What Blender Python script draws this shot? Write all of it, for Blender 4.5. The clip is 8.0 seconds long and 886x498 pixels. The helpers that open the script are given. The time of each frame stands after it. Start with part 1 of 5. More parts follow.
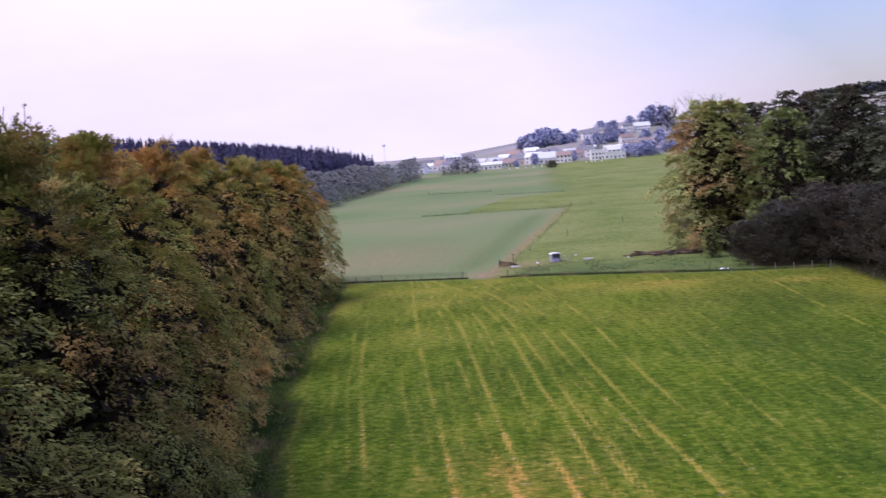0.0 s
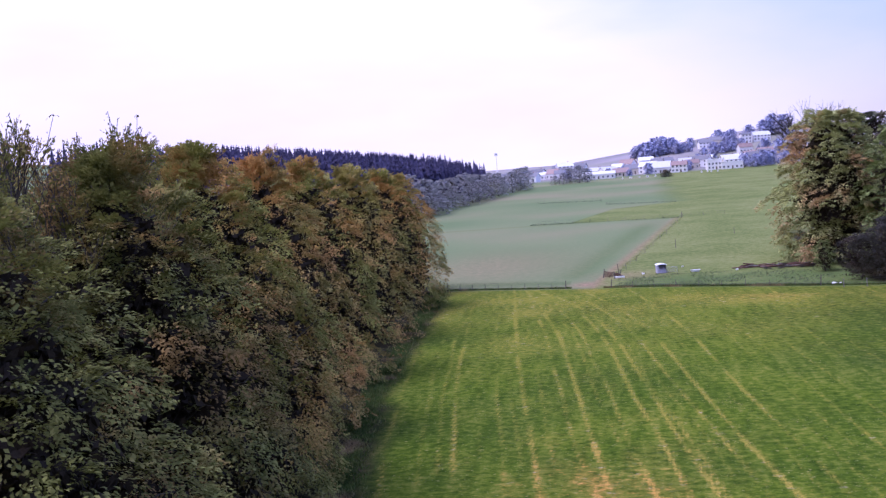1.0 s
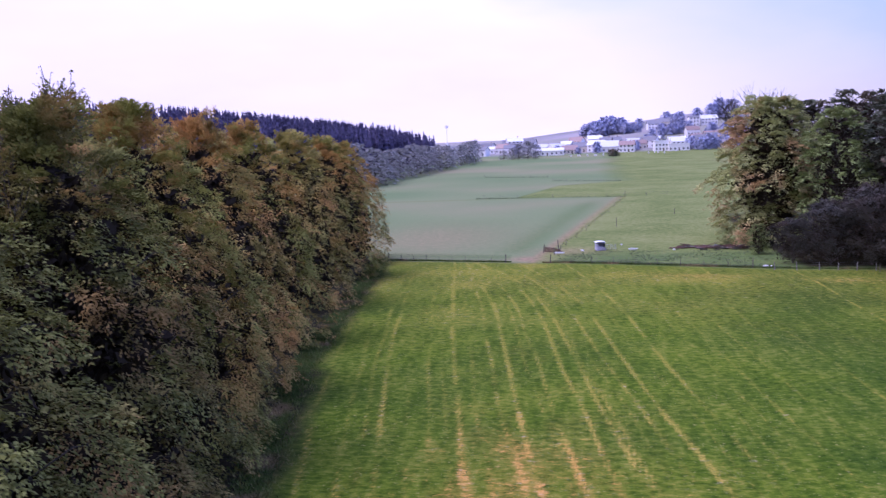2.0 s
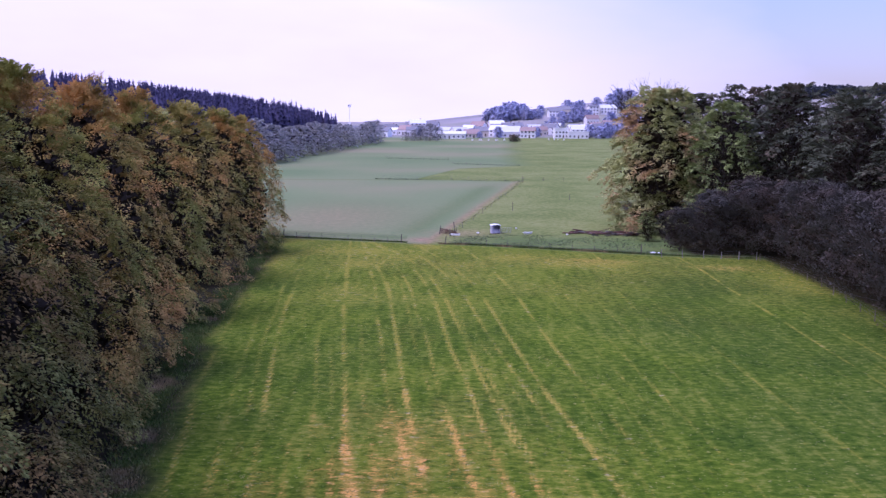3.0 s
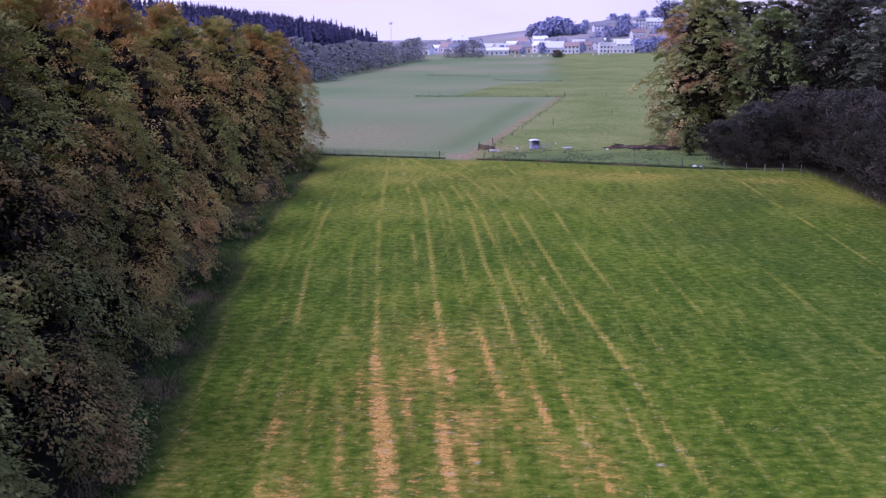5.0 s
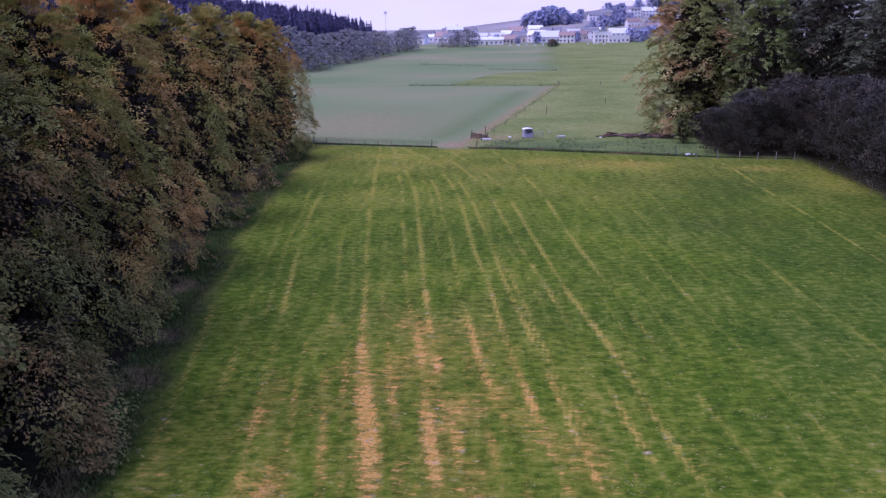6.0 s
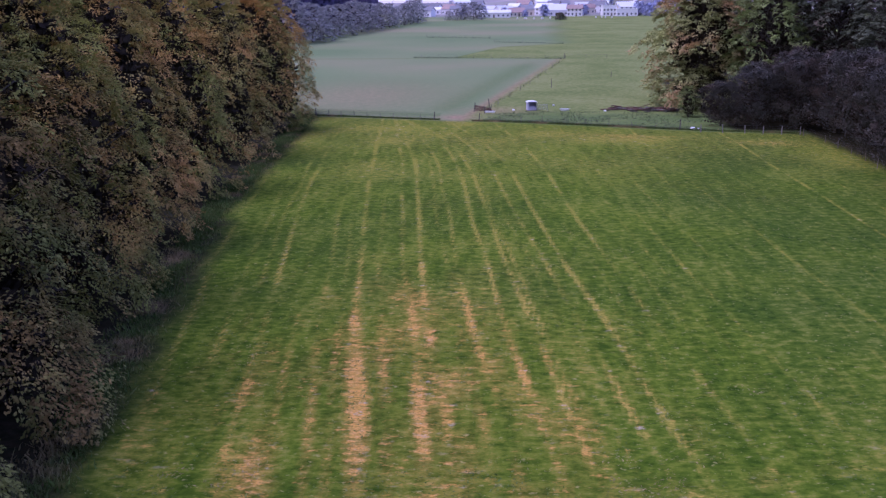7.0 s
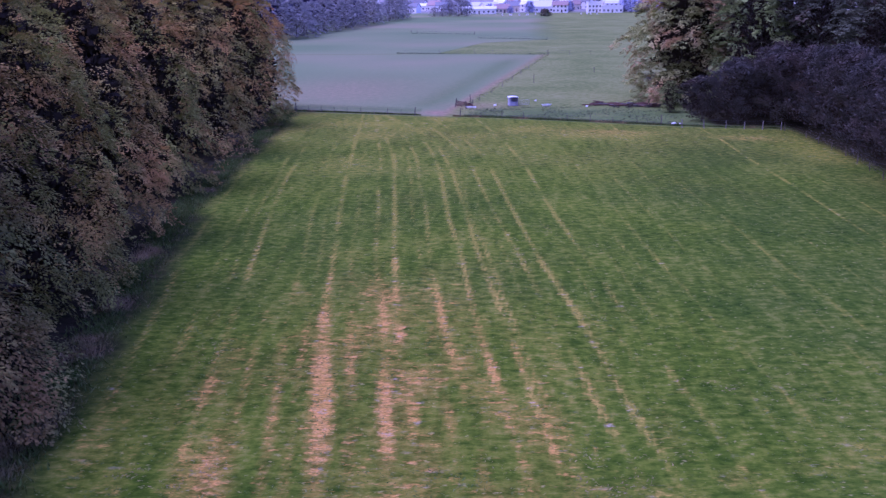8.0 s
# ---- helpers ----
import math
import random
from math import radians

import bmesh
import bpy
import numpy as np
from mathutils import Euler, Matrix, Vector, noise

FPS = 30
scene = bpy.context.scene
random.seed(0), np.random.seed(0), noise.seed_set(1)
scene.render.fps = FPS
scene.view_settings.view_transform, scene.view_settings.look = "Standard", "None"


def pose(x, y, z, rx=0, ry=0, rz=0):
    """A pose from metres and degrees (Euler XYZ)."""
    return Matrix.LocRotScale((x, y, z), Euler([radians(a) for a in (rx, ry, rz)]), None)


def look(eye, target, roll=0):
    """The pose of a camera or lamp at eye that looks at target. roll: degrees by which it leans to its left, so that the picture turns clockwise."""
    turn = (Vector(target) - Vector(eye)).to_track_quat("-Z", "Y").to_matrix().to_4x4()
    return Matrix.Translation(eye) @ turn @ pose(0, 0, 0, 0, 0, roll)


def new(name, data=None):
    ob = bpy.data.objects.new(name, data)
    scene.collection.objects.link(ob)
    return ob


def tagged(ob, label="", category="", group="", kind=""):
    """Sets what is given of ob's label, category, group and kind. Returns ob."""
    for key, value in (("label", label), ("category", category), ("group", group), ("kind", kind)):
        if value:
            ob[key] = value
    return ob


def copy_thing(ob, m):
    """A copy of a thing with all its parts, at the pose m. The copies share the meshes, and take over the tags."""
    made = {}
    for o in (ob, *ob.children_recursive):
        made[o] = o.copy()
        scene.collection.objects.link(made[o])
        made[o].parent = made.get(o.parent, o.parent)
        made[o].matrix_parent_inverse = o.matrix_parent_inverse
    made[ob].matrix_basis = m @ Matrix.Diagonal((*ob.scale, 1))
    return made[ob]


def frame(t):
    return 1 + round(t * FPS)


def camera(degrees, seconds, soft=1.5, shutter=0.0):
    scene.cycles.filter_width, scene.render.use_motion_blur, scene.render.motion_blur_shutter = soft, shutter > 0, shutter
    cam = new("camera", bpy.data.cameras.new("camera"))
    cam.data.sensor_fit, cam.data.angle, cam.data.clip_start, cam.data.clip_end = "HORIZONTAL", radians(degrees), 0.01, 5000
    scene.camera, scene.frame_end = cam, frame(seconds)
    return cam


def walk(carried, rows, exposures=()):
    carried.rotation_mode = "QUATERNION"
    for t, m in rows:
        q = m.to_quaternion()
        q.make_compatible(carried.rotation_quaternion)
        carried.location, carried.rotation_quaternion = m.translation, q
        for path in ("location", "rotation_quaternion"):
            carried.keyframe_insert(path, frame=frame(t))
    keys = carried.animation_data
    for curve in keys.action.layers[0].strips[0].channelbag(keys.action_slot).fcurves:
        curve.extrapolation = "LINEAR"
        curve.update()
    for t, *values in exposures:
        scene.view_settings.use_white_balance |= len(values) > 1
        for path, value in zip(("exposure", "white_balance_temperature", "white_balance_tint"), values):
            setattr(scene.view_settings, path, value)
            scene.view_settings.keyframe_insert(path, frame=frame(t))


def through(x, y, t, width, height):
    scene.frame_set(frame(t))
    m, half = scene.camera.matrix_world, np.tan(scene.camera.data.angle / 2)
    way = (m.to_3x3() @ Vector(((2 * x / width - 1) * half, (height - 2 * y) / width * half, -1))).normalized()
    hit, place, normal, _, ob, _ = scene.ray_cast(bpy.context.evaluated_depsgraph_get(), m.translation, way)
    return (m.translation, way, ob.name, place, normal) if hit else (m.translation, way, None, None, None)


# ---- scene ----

# ---------------------------------------------------------------- camera
cam = camera(47.48, 8.0, soft=1.35, shutter=0.25)


def stand(x, y, z, yaw, pitch, roll):
    """A pose from the eye, the turn to the left from +y, the tilt up and the lean, in degrees."""
    a, b = radians(yaw), radians(pitch)
    eye = Vector((x, y, z))
    return look(eye, eye + Vector((-math.sin(a) * math.cos(b), math.cos(a) * math.cos(b), math.sin(b))), roll)


# seconds, eye (m), yaw, pitch, roll (degrees)
PATH = [
(0.0, -3.69, 1.86, 20.57, 3.02, -5.38, -4.83),
    (0.5, -2.83, 1.32, 20.56, 7.94, -4.09, -5.27),
    (1.0, -2.12, 0.88, 20.52, 9.38, -4.37, -4.53),
    (1.2, -1.86, 0.73, 20.50, 9.42, -4.49, -4.36),
    (2.3, -0.78, 0.15, 20.31, 4.70, -6.99, -1.24),
    (2.5, -0.63, 0.09, 20.26, 3.44, -7.35, -0.78),
    (3.0, -0.29, 0.00, 20.14, 0.81, -7.32, 0.15),
    (3.5, 0.00, 0.00, 20.00, 0.01, -7.21, -0.13),
    (4.0, 0.26, 0.08, 19.85, 1.31, -9.39, -0.61),
    (4.5, 0.49, 0.23, 19.69, 2.81, -10.97, -0.50),
    (4.7, 0.59, 0.31, 19.62, 3.27, -11.80, -0.51),
    (5.8, 1.14, 0.95, 19.24, 3.32, -11.95, -1.15),
    (6.0, 1.25, 1.10, 19.17, 3.20, -12.42, -0.85),
    (6.5, 1.56, 1.50, 18.99, 3.12, -12.81, -0.32),
    (7.0, 1.92, 1.96, 18.80, 3.59, -13.87, -0.58),
    (7.5, 2.34, 2.45, 18.62, 4.19, -14.15, -0.88),
    (8.0, 2.83, 2.97, 18.43, 2.83, -14.05, -0.48),
]
# seconds, stops, white balance in kelvin and tint
EXPOSURES = [(0.0, -0.18, 5750, 27), (1.0, -0.02, 5180, 38), (4.0, -0.20, 5080, 45), (7.0, -0.38, 5000, 47), (7.3, -0.34, 4580, 72), (8.0, -0.34, 4560, 72)]
walk(cam, [(r[0], stand(*r[1:])) for r in PATH], EXPOSURES)

# ---------------------------------------------------------------- light
SUN_HEIGHT, SUN_TURN = 62.0, -108.0        # degrees above the horizon, and to the right of +y
world = bpy.data.worlds.new("overcast_sky")
scene.world = world
world.use_nodes = True
wn, wl = world.node_tree.nodes, world.node_tree.links
wn.clear()
w_out = wn.new("ShaderNodeOutputWorld")
w_bg = wn.new("ShaderNodeBackground")
w_sky = wn.new("ShaderNodeTexSky")
w_sky.sky_type, w_sky.sun_disc = "NISHITA", False
w_sky.sun_elevation, w_sky.sun_rotation = radians(SUN_HEIGHT), radians(SUN_TURN)
w_sky.air_density, w_sky.dust_density = 1.6, 0.8
w_gain = wn.new("ShaderNodeVectorMath")
w_gain.operation = "MULTIPLY"
w_gain.inputs[1].default_value = (0.110, 0.120, 0.172)
w_tc = wn.new("ShaderNodeTexCoord")
w_map = wn.new("ShaderNodeMapping")
w_map.inputs["Scale"].default_value = (1.0, 1.0, 3.2)
w_noise = wn.new("ShaderNodeTexNoise")
w_noise.inputs["Scale"].default_value = 1.7
w_noise.inputs["Detail"].default_value = 5.0
w_noise.inputs["Roughness"].default_value = 0.55
w_cloud = wn.new("ShaderNodeValToRGB")
w_cloud.color_ramp.elements[0].position, w_cloud.color_ramp.elements[0].color = 0.34, (1.08, 0.95, 1.09, 1)
w_cloud.color_ramp.elements[1].position, w_cloud.color_ramp.elements[1].color = 0.62, (1.22, 1.14, 1.20, 1)
w_sep = wn.new("ShaderNodeSeparateXYZ")
# the cloud cover opens to the right of the view
w_open = wn.new("ShaderNodeMapRange")
w_open.inputs["From Min"].default_value, w_open.inputs["From Max"].default_value = 0.40, 0.68
w_open.inputs["To Min"].default_value, w_open.inputs["To Max"].default_value = 1.0, 0.12
w_mix = wn.new("ShaderNodeMix")
w_mix.data_type = "RGBA"
wl.new(w_sky.outputs["Color"], w_gain.inputs[0])
wl.new(w_tc.outputs["Generated"], w_map.inputs["Vector"])
wl.new(w_map.outputs["Vector"], w_noise.inputs["Vector"])
wl.new(w_noise.outputs["Fac"], w_cloud.inputs["Fac"])
wl.new(w_tc.outputs["Generated"], w_sep.inputs[0])
w_edge = wn.new("ShaderNodeMath")
w_edge.operation, w_edge.inputs[1].default_value = "MULTIPLY_ADD", 0.55
wl.new(w_noise.outputs["Fac"], w_edge.inputs[0])
wl.new(w_sep.outputs["X"], w_edge.inputs[2])
w_lift = wn.new("ShaderNodeMath")
w_lift.operation, w_lift.inputs[1].default_value = "MULTIPLY_ADD", 0.9
w_low = wn.new("ShaderNodeMath")
w_low.operation, w_low.inputs[1].default_value = "MINIMUM", 0.2
wl.new(w_sep.outputs["Z"], w_low.inputs[0])
wl.new(w_low.outputs[0], w_lift.inputs[0])
wl.new(w_edge.outputs[0], w_lift.inputs[2])
wl.new(w_lift.outputs[0], w_open.inputs["Value"])
wl.new(w_open.outputs["Result"], w_mix.inputs["Factor"])
wl.new(w_gain.outputs[0], w_mix.inputs["A"])
wl.new(w_cloud.outputs["Color"], w_mix.inputs["B"])
# an overcast sky is brightest overhead
w_dome = wn.new("ShaderNodeVectorMath")
w_dome.operation = "MULTIPLY"
w_both = wn.new("ShaderNodeCombineXYZ")
for axis, top in (("X", 1.75), ("Y", 1.75), ("Z", 1.65)):
    w_high = wn.new("ShaderNodeMapRange")
    w_high.inputs["From Min"].default_value, w_high.inputs["From Max"].default_value = 0.10, 1.0
    w_high.inputs["To Min"].default_value, w_high.inputs["To Max"].default_value = 1.0, top
    wl.new(w_sep.outputs["Z"], w_high.inputs["Value"])
    wl.new(w_high.outputs["Result"], w_both.inputs[axis])
wl.new(w_mix.outputs["Result"], w_dome.inputs[0])
wl.new(w_both.outputs[0], w_dome.inputs[1])
wl.new(w_dome.outputs[0], w_bg.inputs["Color"])
wl.new(w_bg.outputs["Background"], w_out.inputs["Surface"])
w_bg.inputs["Strength"].default_value = 0.93

sun = new("sun", bpy.data.lights.new("sun", "SUN"))
sun.data.energy, sun.data.angle, sun.data.color = 1.7, radians(26), (1.0, 0.94, 0.86)
_a, _e = radians(SUN_TURN), radians(SUN_HEIGHT)
sun.matrix_world = look((0, 0, 60), (-60 * math.sin(_a) * math.cos(_e), -60 * math.cos(_a) * math.cos(_e), 60 - 60 * math.sin(_e)))


# ---------------------------------------------------------------- materials
def material(name, rough=0.8, metal=0.0, spec=0.3):
    m = bpy.data.materials.new(name)
    m.use_nodes = True
    b = m.node_tree.nodes["Principled BSDF"]
    b.inputs["Roughness"].default_value, b.inputs["Metallic"].default_value = rough, metal
    b.inputs["Specular IOR Level"].default_value = spec
    return m, m.node_tree.nodes, m.node_tree.links, b


def ramp(nodes, stops):
    r = nodes.new("ShaderNodeValToRGB")
    r.color_ramp.elements[0].position, r.color_ramp.elements[0].color = stops[0][0], (*stops[0][1], 1)
    r.color_ramp.elements[1].position, r.color_ramp.elements[1].color = stops[-1][0], (*stops[-1][1], 1)
    for p, c in stops[1:-1]:
        e = r.color_ramp.elements.new(p)
        e.color = (*c, 1)
    return r


def noise_node(nodes, links, vector, scale, detail=4.0, rough=0.55):
    n = nodes.new("ShaderNodeTexNoise")
    n.inputs["Scale"].default_value, n.inputs["Detail"].default_value, n.inputs["Roughness"].default_value = scale, detail, rough
    if vector is not None:
        links.new(vector, n.inputs["Vector"])
    return n


def mix_color(nodes, links, fac, a, b, kind="MIX"):
    n = nodes.new("ShaderNodeMix")
    n.data_type, n.blend_type = "RGBA", kind
    for key, v in (("Factor", fac), ("A", a), ("B", b)):
        if isinstance(v, (int, float)):
            n.inputs[key].default_value = v
        elif isinstance(v, tuple):
            n.inputs[key].default_value = (*v, 1)
        else:
            links.new(v, n.inputs[key])
    return n.outputs["Result"]


def maths(nodes, links, op, a, b=None, clamp=False):
    n = nodes.new("ShaderNodeMath")
    n.operation, n.use_clamp = op, clamp
    for i, v in enumerate((a, b)):
        if v is None:
            continue
        if isinstance(v, (int, float)):
            n.inputs[i].default_value = v
        else:
            links.new(v, n.inputs[i])
    return n.outputs[0]


def leaf_material(name, greens, rust, rust_from, rust_to, patch=0.22, through=0.22):
    """Leaves: two greens from leaf to leaf, with boughs that have turned rusty; a little light passes through."""
    m, n, l, b = material(name, 0.75, 0, 0.04)
    tc, info, geo = n.new("ShaderNodeTexCoord"), n.new("ShaderNodeObjectInfo"), n.new("ShaderNodeNewGeometry")
    shift = n.new("ShaderNodeVectorMath")
    shift.operation = "SCALE"
    shift.inputs[0].default_value = (37.0, 53.0, 71.0)
    l.new(info.outputs["Random"], shift.inputs["Scale"])
    add = n.new("ShaderNodeVectorMath")
    l.new(tc.outputs["Object"], add.inputs[0])
    l.new(shift.outputs[0], add.inputs[1])
    big = noise_node(n, l, add.outputs[0], patch, 2.0)
    leaf = ramp(n, [(0.0, greens[0]), (0.5, greens[1]), (1.0, greens[2])])
    l.new(geo.outputs["Random Per Island"], leaf.inputs["Fac"])
    turn = n.new("ShaderNodeMapRange")
    turn.inputs["From Min"].default_value, turn.inputs["From Max"].default_value = rust_from, rust_to
    tilt = maths(n, l, "ADD", big.outputs["Fac"], maths(n, l, "MULTIPLY", maths(n, l, "SUBTRACT", info.outputs["Random"], 0.5), 0.16))
    l.new(tilt, turn.inputs["Value"])
    rusty = ramp(n, [(0.0, tuple(c * 0.85 for c in rust)), (1.0, tuple(c * 1.15 for c in rust))])
    l.new(geo.outputs["Random Per Island"], rusty.inputs["Fac"])
    col = mix_color(n, l, turn.outputs["Result"], leaf.outputs["Color"], rusty.outputs["Color"])
    tone = noise_node(n, l, add.outputs[0], 0.55, 2.0)
    gain = n.new("ShaderNodeVectorMath")
    gain.operation = "SCALE"
    l.new(col, gain.inputs[0])
    l.new(maths(n, l, "ADD", 0.15, maths(n, l, "MULTIPLY", tone.outputs["Fac"], 1.7)), gain.inputs["Scale"])
    col = gain.outputs[0]
    l.new(col, b.inputs["Base Color"])
    trans = n.new("ShaderNodeBsdfTranslucent")
    l.new(col, trans.inputs["Color"])
    ms = n.new("ShaderNodeMixShader")
    ms.inputs["Fac"].default_value = through
    l.new(b.outputs[0], ms.inputs[1])
    l.new(trans.outputs[0], ms.inputs[2])
    l.new(ms.outputs[0], n["Material Output"].inputs["Surface"])
    return m


def rough_material(name, dark, light, scale=3.0, rough=0.85, bump=0.3, stretch=(1, 1, 1), metal=0.0, spec=0.25):
    """A worn surface: two tones in patches and grain, with fine relief."""
    m, n, l, b = material(name, rough, metal, spec)
    tc, mp, info = n.new("ShaderNodeTexCoord"), n.new("ShaderNodeMapping"), n.new("ShaderNodeObjectInfo")
    mp.inputs["Scale"].default_value = stretch
    l.new(tc.outputs["Object"], mp.inputs["Vector"])
    a = noise_node(n, l, mp.outputs[0], scale, 5.0, 0.6)
    c = noise_node(n, l, mp.outputs[0], scale * 9, 3.0, 0.6)
    mid = tuple((p + q) / 2 for p, q in zip(dark, light))
    r = ramp(n, [(0.3, dark), (0.5, mid), (0.72, light)])
    l.new(maths(n, l, "ADD", maths(n, l, "MULTIPLY", a.outputs["Fac"], 0.6), maths(n, l, "MULTIPLY", c.outputs["Fac"], 0.4)), r.inputs["Fac"])
    vary = maths(n, l, "ADD", 0.85, maths(n, l, "MULTIPLY", info.outputs["Random"], 0.3))
    sc = n.new("ShaderNodeVectorMath")
    sc.operation = "SCALE"
    l.new(r.outputs["Color"], sc.inputs[0])
    l.new(vary, sc.inputs["Scale"])
    l.new(sc.outputs[0], b.inputs["Base Color"])
    bp = n.new("ShaderNodeBump")
    bp.inputs["Strength"].default_value, bp.inputs["Distance"].default_value = bump, 0.02
    l.new(c.outputs["Fac"], bp.inputs["Height"])
    l.new(bp.outputs["Normal"], b.inputs["Normal"])
    return m


def ground_material():
    """One sheet: mown meadow with dry wheel tracks, a smoother crop field, rough pasture, bare earth."""
    m, n, l, b = material("ground_cover", 1.0, 0, 0.03)
    geo = n.new("ShaderNodeNewGeometry")
    pos = geo.outputs["Position"]

    def attr(name):
        a = n.new("ShaderNodeAttribute")
        a.attribute_name = name
        return a.outputs["Fac"]

    mp = n.new("ShaderNodeMapping")
    mp.inputs["Scale"].default_value = (1.0, 0.12, 1.0)
    l.new(pos, mp.inputs["Vector"])
    swath = noise_node(n, l, mp.outputs[0], 0.85, 4.0, 0.6)          # swaths of the mower
    mp1 = n.new("ShaderNodeMapping")
    mp1.inputs["Scale"].default_value = (0.8, 1.0, 1.0)
    l.new(pos, mp1.inputs["Vector"])
    clump = noise_node(n, l, mp1.outputs[0], 1.45, 5.0, 0.60)
    mp2 = n.new("ShaderNodeMapping")
    mp2.inputs["Scale"].default_value = (0.7, 1.1, 1.0)
    l.new(pos, mp2.inputs["Vector"])
    tuft = noise_node(n, l, mp2.outputs[0], 3.6, 3.0, 0.62)
    wide = noise_node(n, l, pos, 0.06, 3.0, 0.5)
    fine = noise_node(n, l, pos, 14.0, 2.0, 0.6)

    # meadow: dark to fresh green
    g = ramp(n, [(0.41, (0.034, 0.068, 0.005)), (0.48, (0.066, 0.112, 0.008)), (0.54, (0.112, 0.156, 0.013)), (0.63, (0.24, 0.235, 0.045))])
    s = maths(n, l, "ADD", maths(n, l, "MULTIPLY", clump.outputs["Fac"], 0.42), maths(n, l, "MULTIPLY", swath.outputs["Fac"], 0.22))
    s = maths(n, l, "ADD", s, maths(n, l, "MULTIPLY", tuft.outputs["Fac"], 0.20))
    s = maths(n, l, "ADD", s, maths(n, l, "MULTIPLY", wide.outputs["Fac"], 0.16))
    l.new(s, g.inputs["Fac"])
    # darker grass in patches, and to the right in place of lens falloff
    lush_dim_green = ramp(n, [(0.38, (0.016, 0.040, 0.006)), (0.50, (0.046, 0.084, 0.011)), (0.60, (0.105, 0.135, 0.026))])
    l.new(s, lush_dim_green.inputs["Fac"])
    green = mix_color(n, l, attr("lush_dim"), g.outputs["Color"], lush_dim_green.outputs["Color"])
    # single pale tufts and cut stalks all over
    stalk = noise_node(n, l, mp1.outputs[0], 3.0, 2.5, 0.6)
    single = maths(n, l, "MULTIPLY", maths(n, l, "MULTIPLY", maths(n, l, "SUBTRACT", stalk.outputs["Fac"], 0.63), 12.0, True), 0.75)
    green = mix_color(n, l, single, green, (0.30, 0.285, 0.095))
    # dry stubble and straw in the tracks
    dry = ramp(n, [(0.30, (0.25, 0.235, 0.032)), (0.44, (0.39, 0.300, 0.056)), (0.58, (0.62, 0.318, 0.074)), (0.80, (0.60, 0.37, 0.15))])
    l.new(maths(n, l, "ADD", maths(n, l, "MULTIPLY", tuft.outputs["Fac"], 0.6), maths(n, l, "MULTIPLY", attr("bare"), 0.32)), dry.inputs["Fac"])
    mp3 = n.new("ShaderNodeMapping")
    mp3.inputs["Scale"].default_value = (0.7, 1.3, 1.0)
    l.new(pos, mp3.inputs["Vector"])
    streak = noise_node(n, l, mp3.outputs[0], 1.5, 4.0, 0.66)          # the straw lies in broken rows
    cover = n.new("ShaderNodeMapRange")
    cover.inputs["From Min"].default_value, cover.inputs["From Max"].default_value = 0.63, 0.80
    l.new(maths(n, l, "ADD", maths(n, l, "MULTIPLY", attr("wear"), 0.37), streak.outputs["Fac"]), cover.inputs["Value"])
    faint = maths(n, l, "MULTIPLY", maths(n, l, "MULTIPLY", attr("wear"), 0.85), maths(n, l, "MULTIPLY", maths(n, l, "SUBTRACT", clump.outputs["Fac"], 0.28), 3.0, True), True)
    shown = maths(n, l, "MULTIPLY", maths(n, l, "MAXIMUM", cover.outputs["Result"], faint), maths(n, l, "MULTIPLY", attr("wear"), 4.0, True))
    fleck = noise_node(n, l, mp2.outputs[0], 9.0, 3.0, 0.6)             # blades that still stand between the straw
    bits = maths(n, l, "MULTIPLY", maths(n, l, "SUBTRACT", fleck.outputs["Fac"], 0.36), 4.5, True)
    shown = maths(n, l, "MULTIPLY", shown, maths(n, l, "ADD", 0.42, maths(n, l, "MULTIPLY", bits, 0.58)), True)
    col = mix_color(n, l, shown, green, dry.outputs["Color"])
    # bleached straw in flakes, most of it on the tracks
    pale = noise_node(n, l, mp3.outputs[0], 1.3, 4.0, 0.7)
    flake = maths(n, l, "MULTIPLY", maths(n, l, "SUBTRACT", pale.outputs["Fac"], 0.60), 11.0, True)
    flake = maths(n, l, "MULTIPLY", flake, maths(n, l, "MULTIPLY", maths(n, l, "SUBTRACT", attr("wear"), 0.12), 1.6, True))
    col = mix_color(n, l, flake, col, (0.43, 0.36, 0.25))
    # pasture
    p = ramp(n, [(0.38, (0.114, 0.152, 0.042)), (0.5, (0.176, 0.212, 0.066)), (0.62, (0.235, 0.252, 0.096))])
    l.new(maths(n, l, "ADD", maths(n, l, "MULTIPLY", clump.outputs["Fac"], 0.6), maths(n, l, "MULTIPLY", wide.outputs["Fac"], 0.4)), p.inputs["Fac"])
    col = mix_color(n, l, attr("pasture"), col, p.outputs["Color"])
    # young crop, blue-green, with thin reddish-brown places
    c = ramp(n, [(0.36, (0.148, 0.204, 0.092)), (0.50, (0.182, 0.226, 0.108)), (0.64, (0.24, 0.234, 0.132))])
    broad = noise_node(n, l, pos, 0.014, 2.0, 0.4)
    l.new(maths(n, l, "ADD", maths(n, l, "MULTIPLY", broad.outputs["Fac"], 0.8), maths(n, l, "MULTIPLY", clump.outputs["Fac"], 0.2)), c.inputs["Fac"])
    col = mix_color(n, l, attr("crop"), col, c.outputs["Color"])
    fresh = ramp(n, [(0.35, (0.070, 0.122, 0.038)), (0.65, (0.104, 0.156, 0.052))])
    l.new(clump.outputs["Fac"], fresh.inputs["Fac"])
    col = mix_color(n, l, attr("fresh"), col, fresh.outputs["Color"])
    # earth
    e = ramp(n, [(0.35, (0.225, 0.160, 0.098)), (0.65, (0.36, 0.245, 0.155))])
    l.new(clump.outputs["Fac"], e.inputs["Fac"])
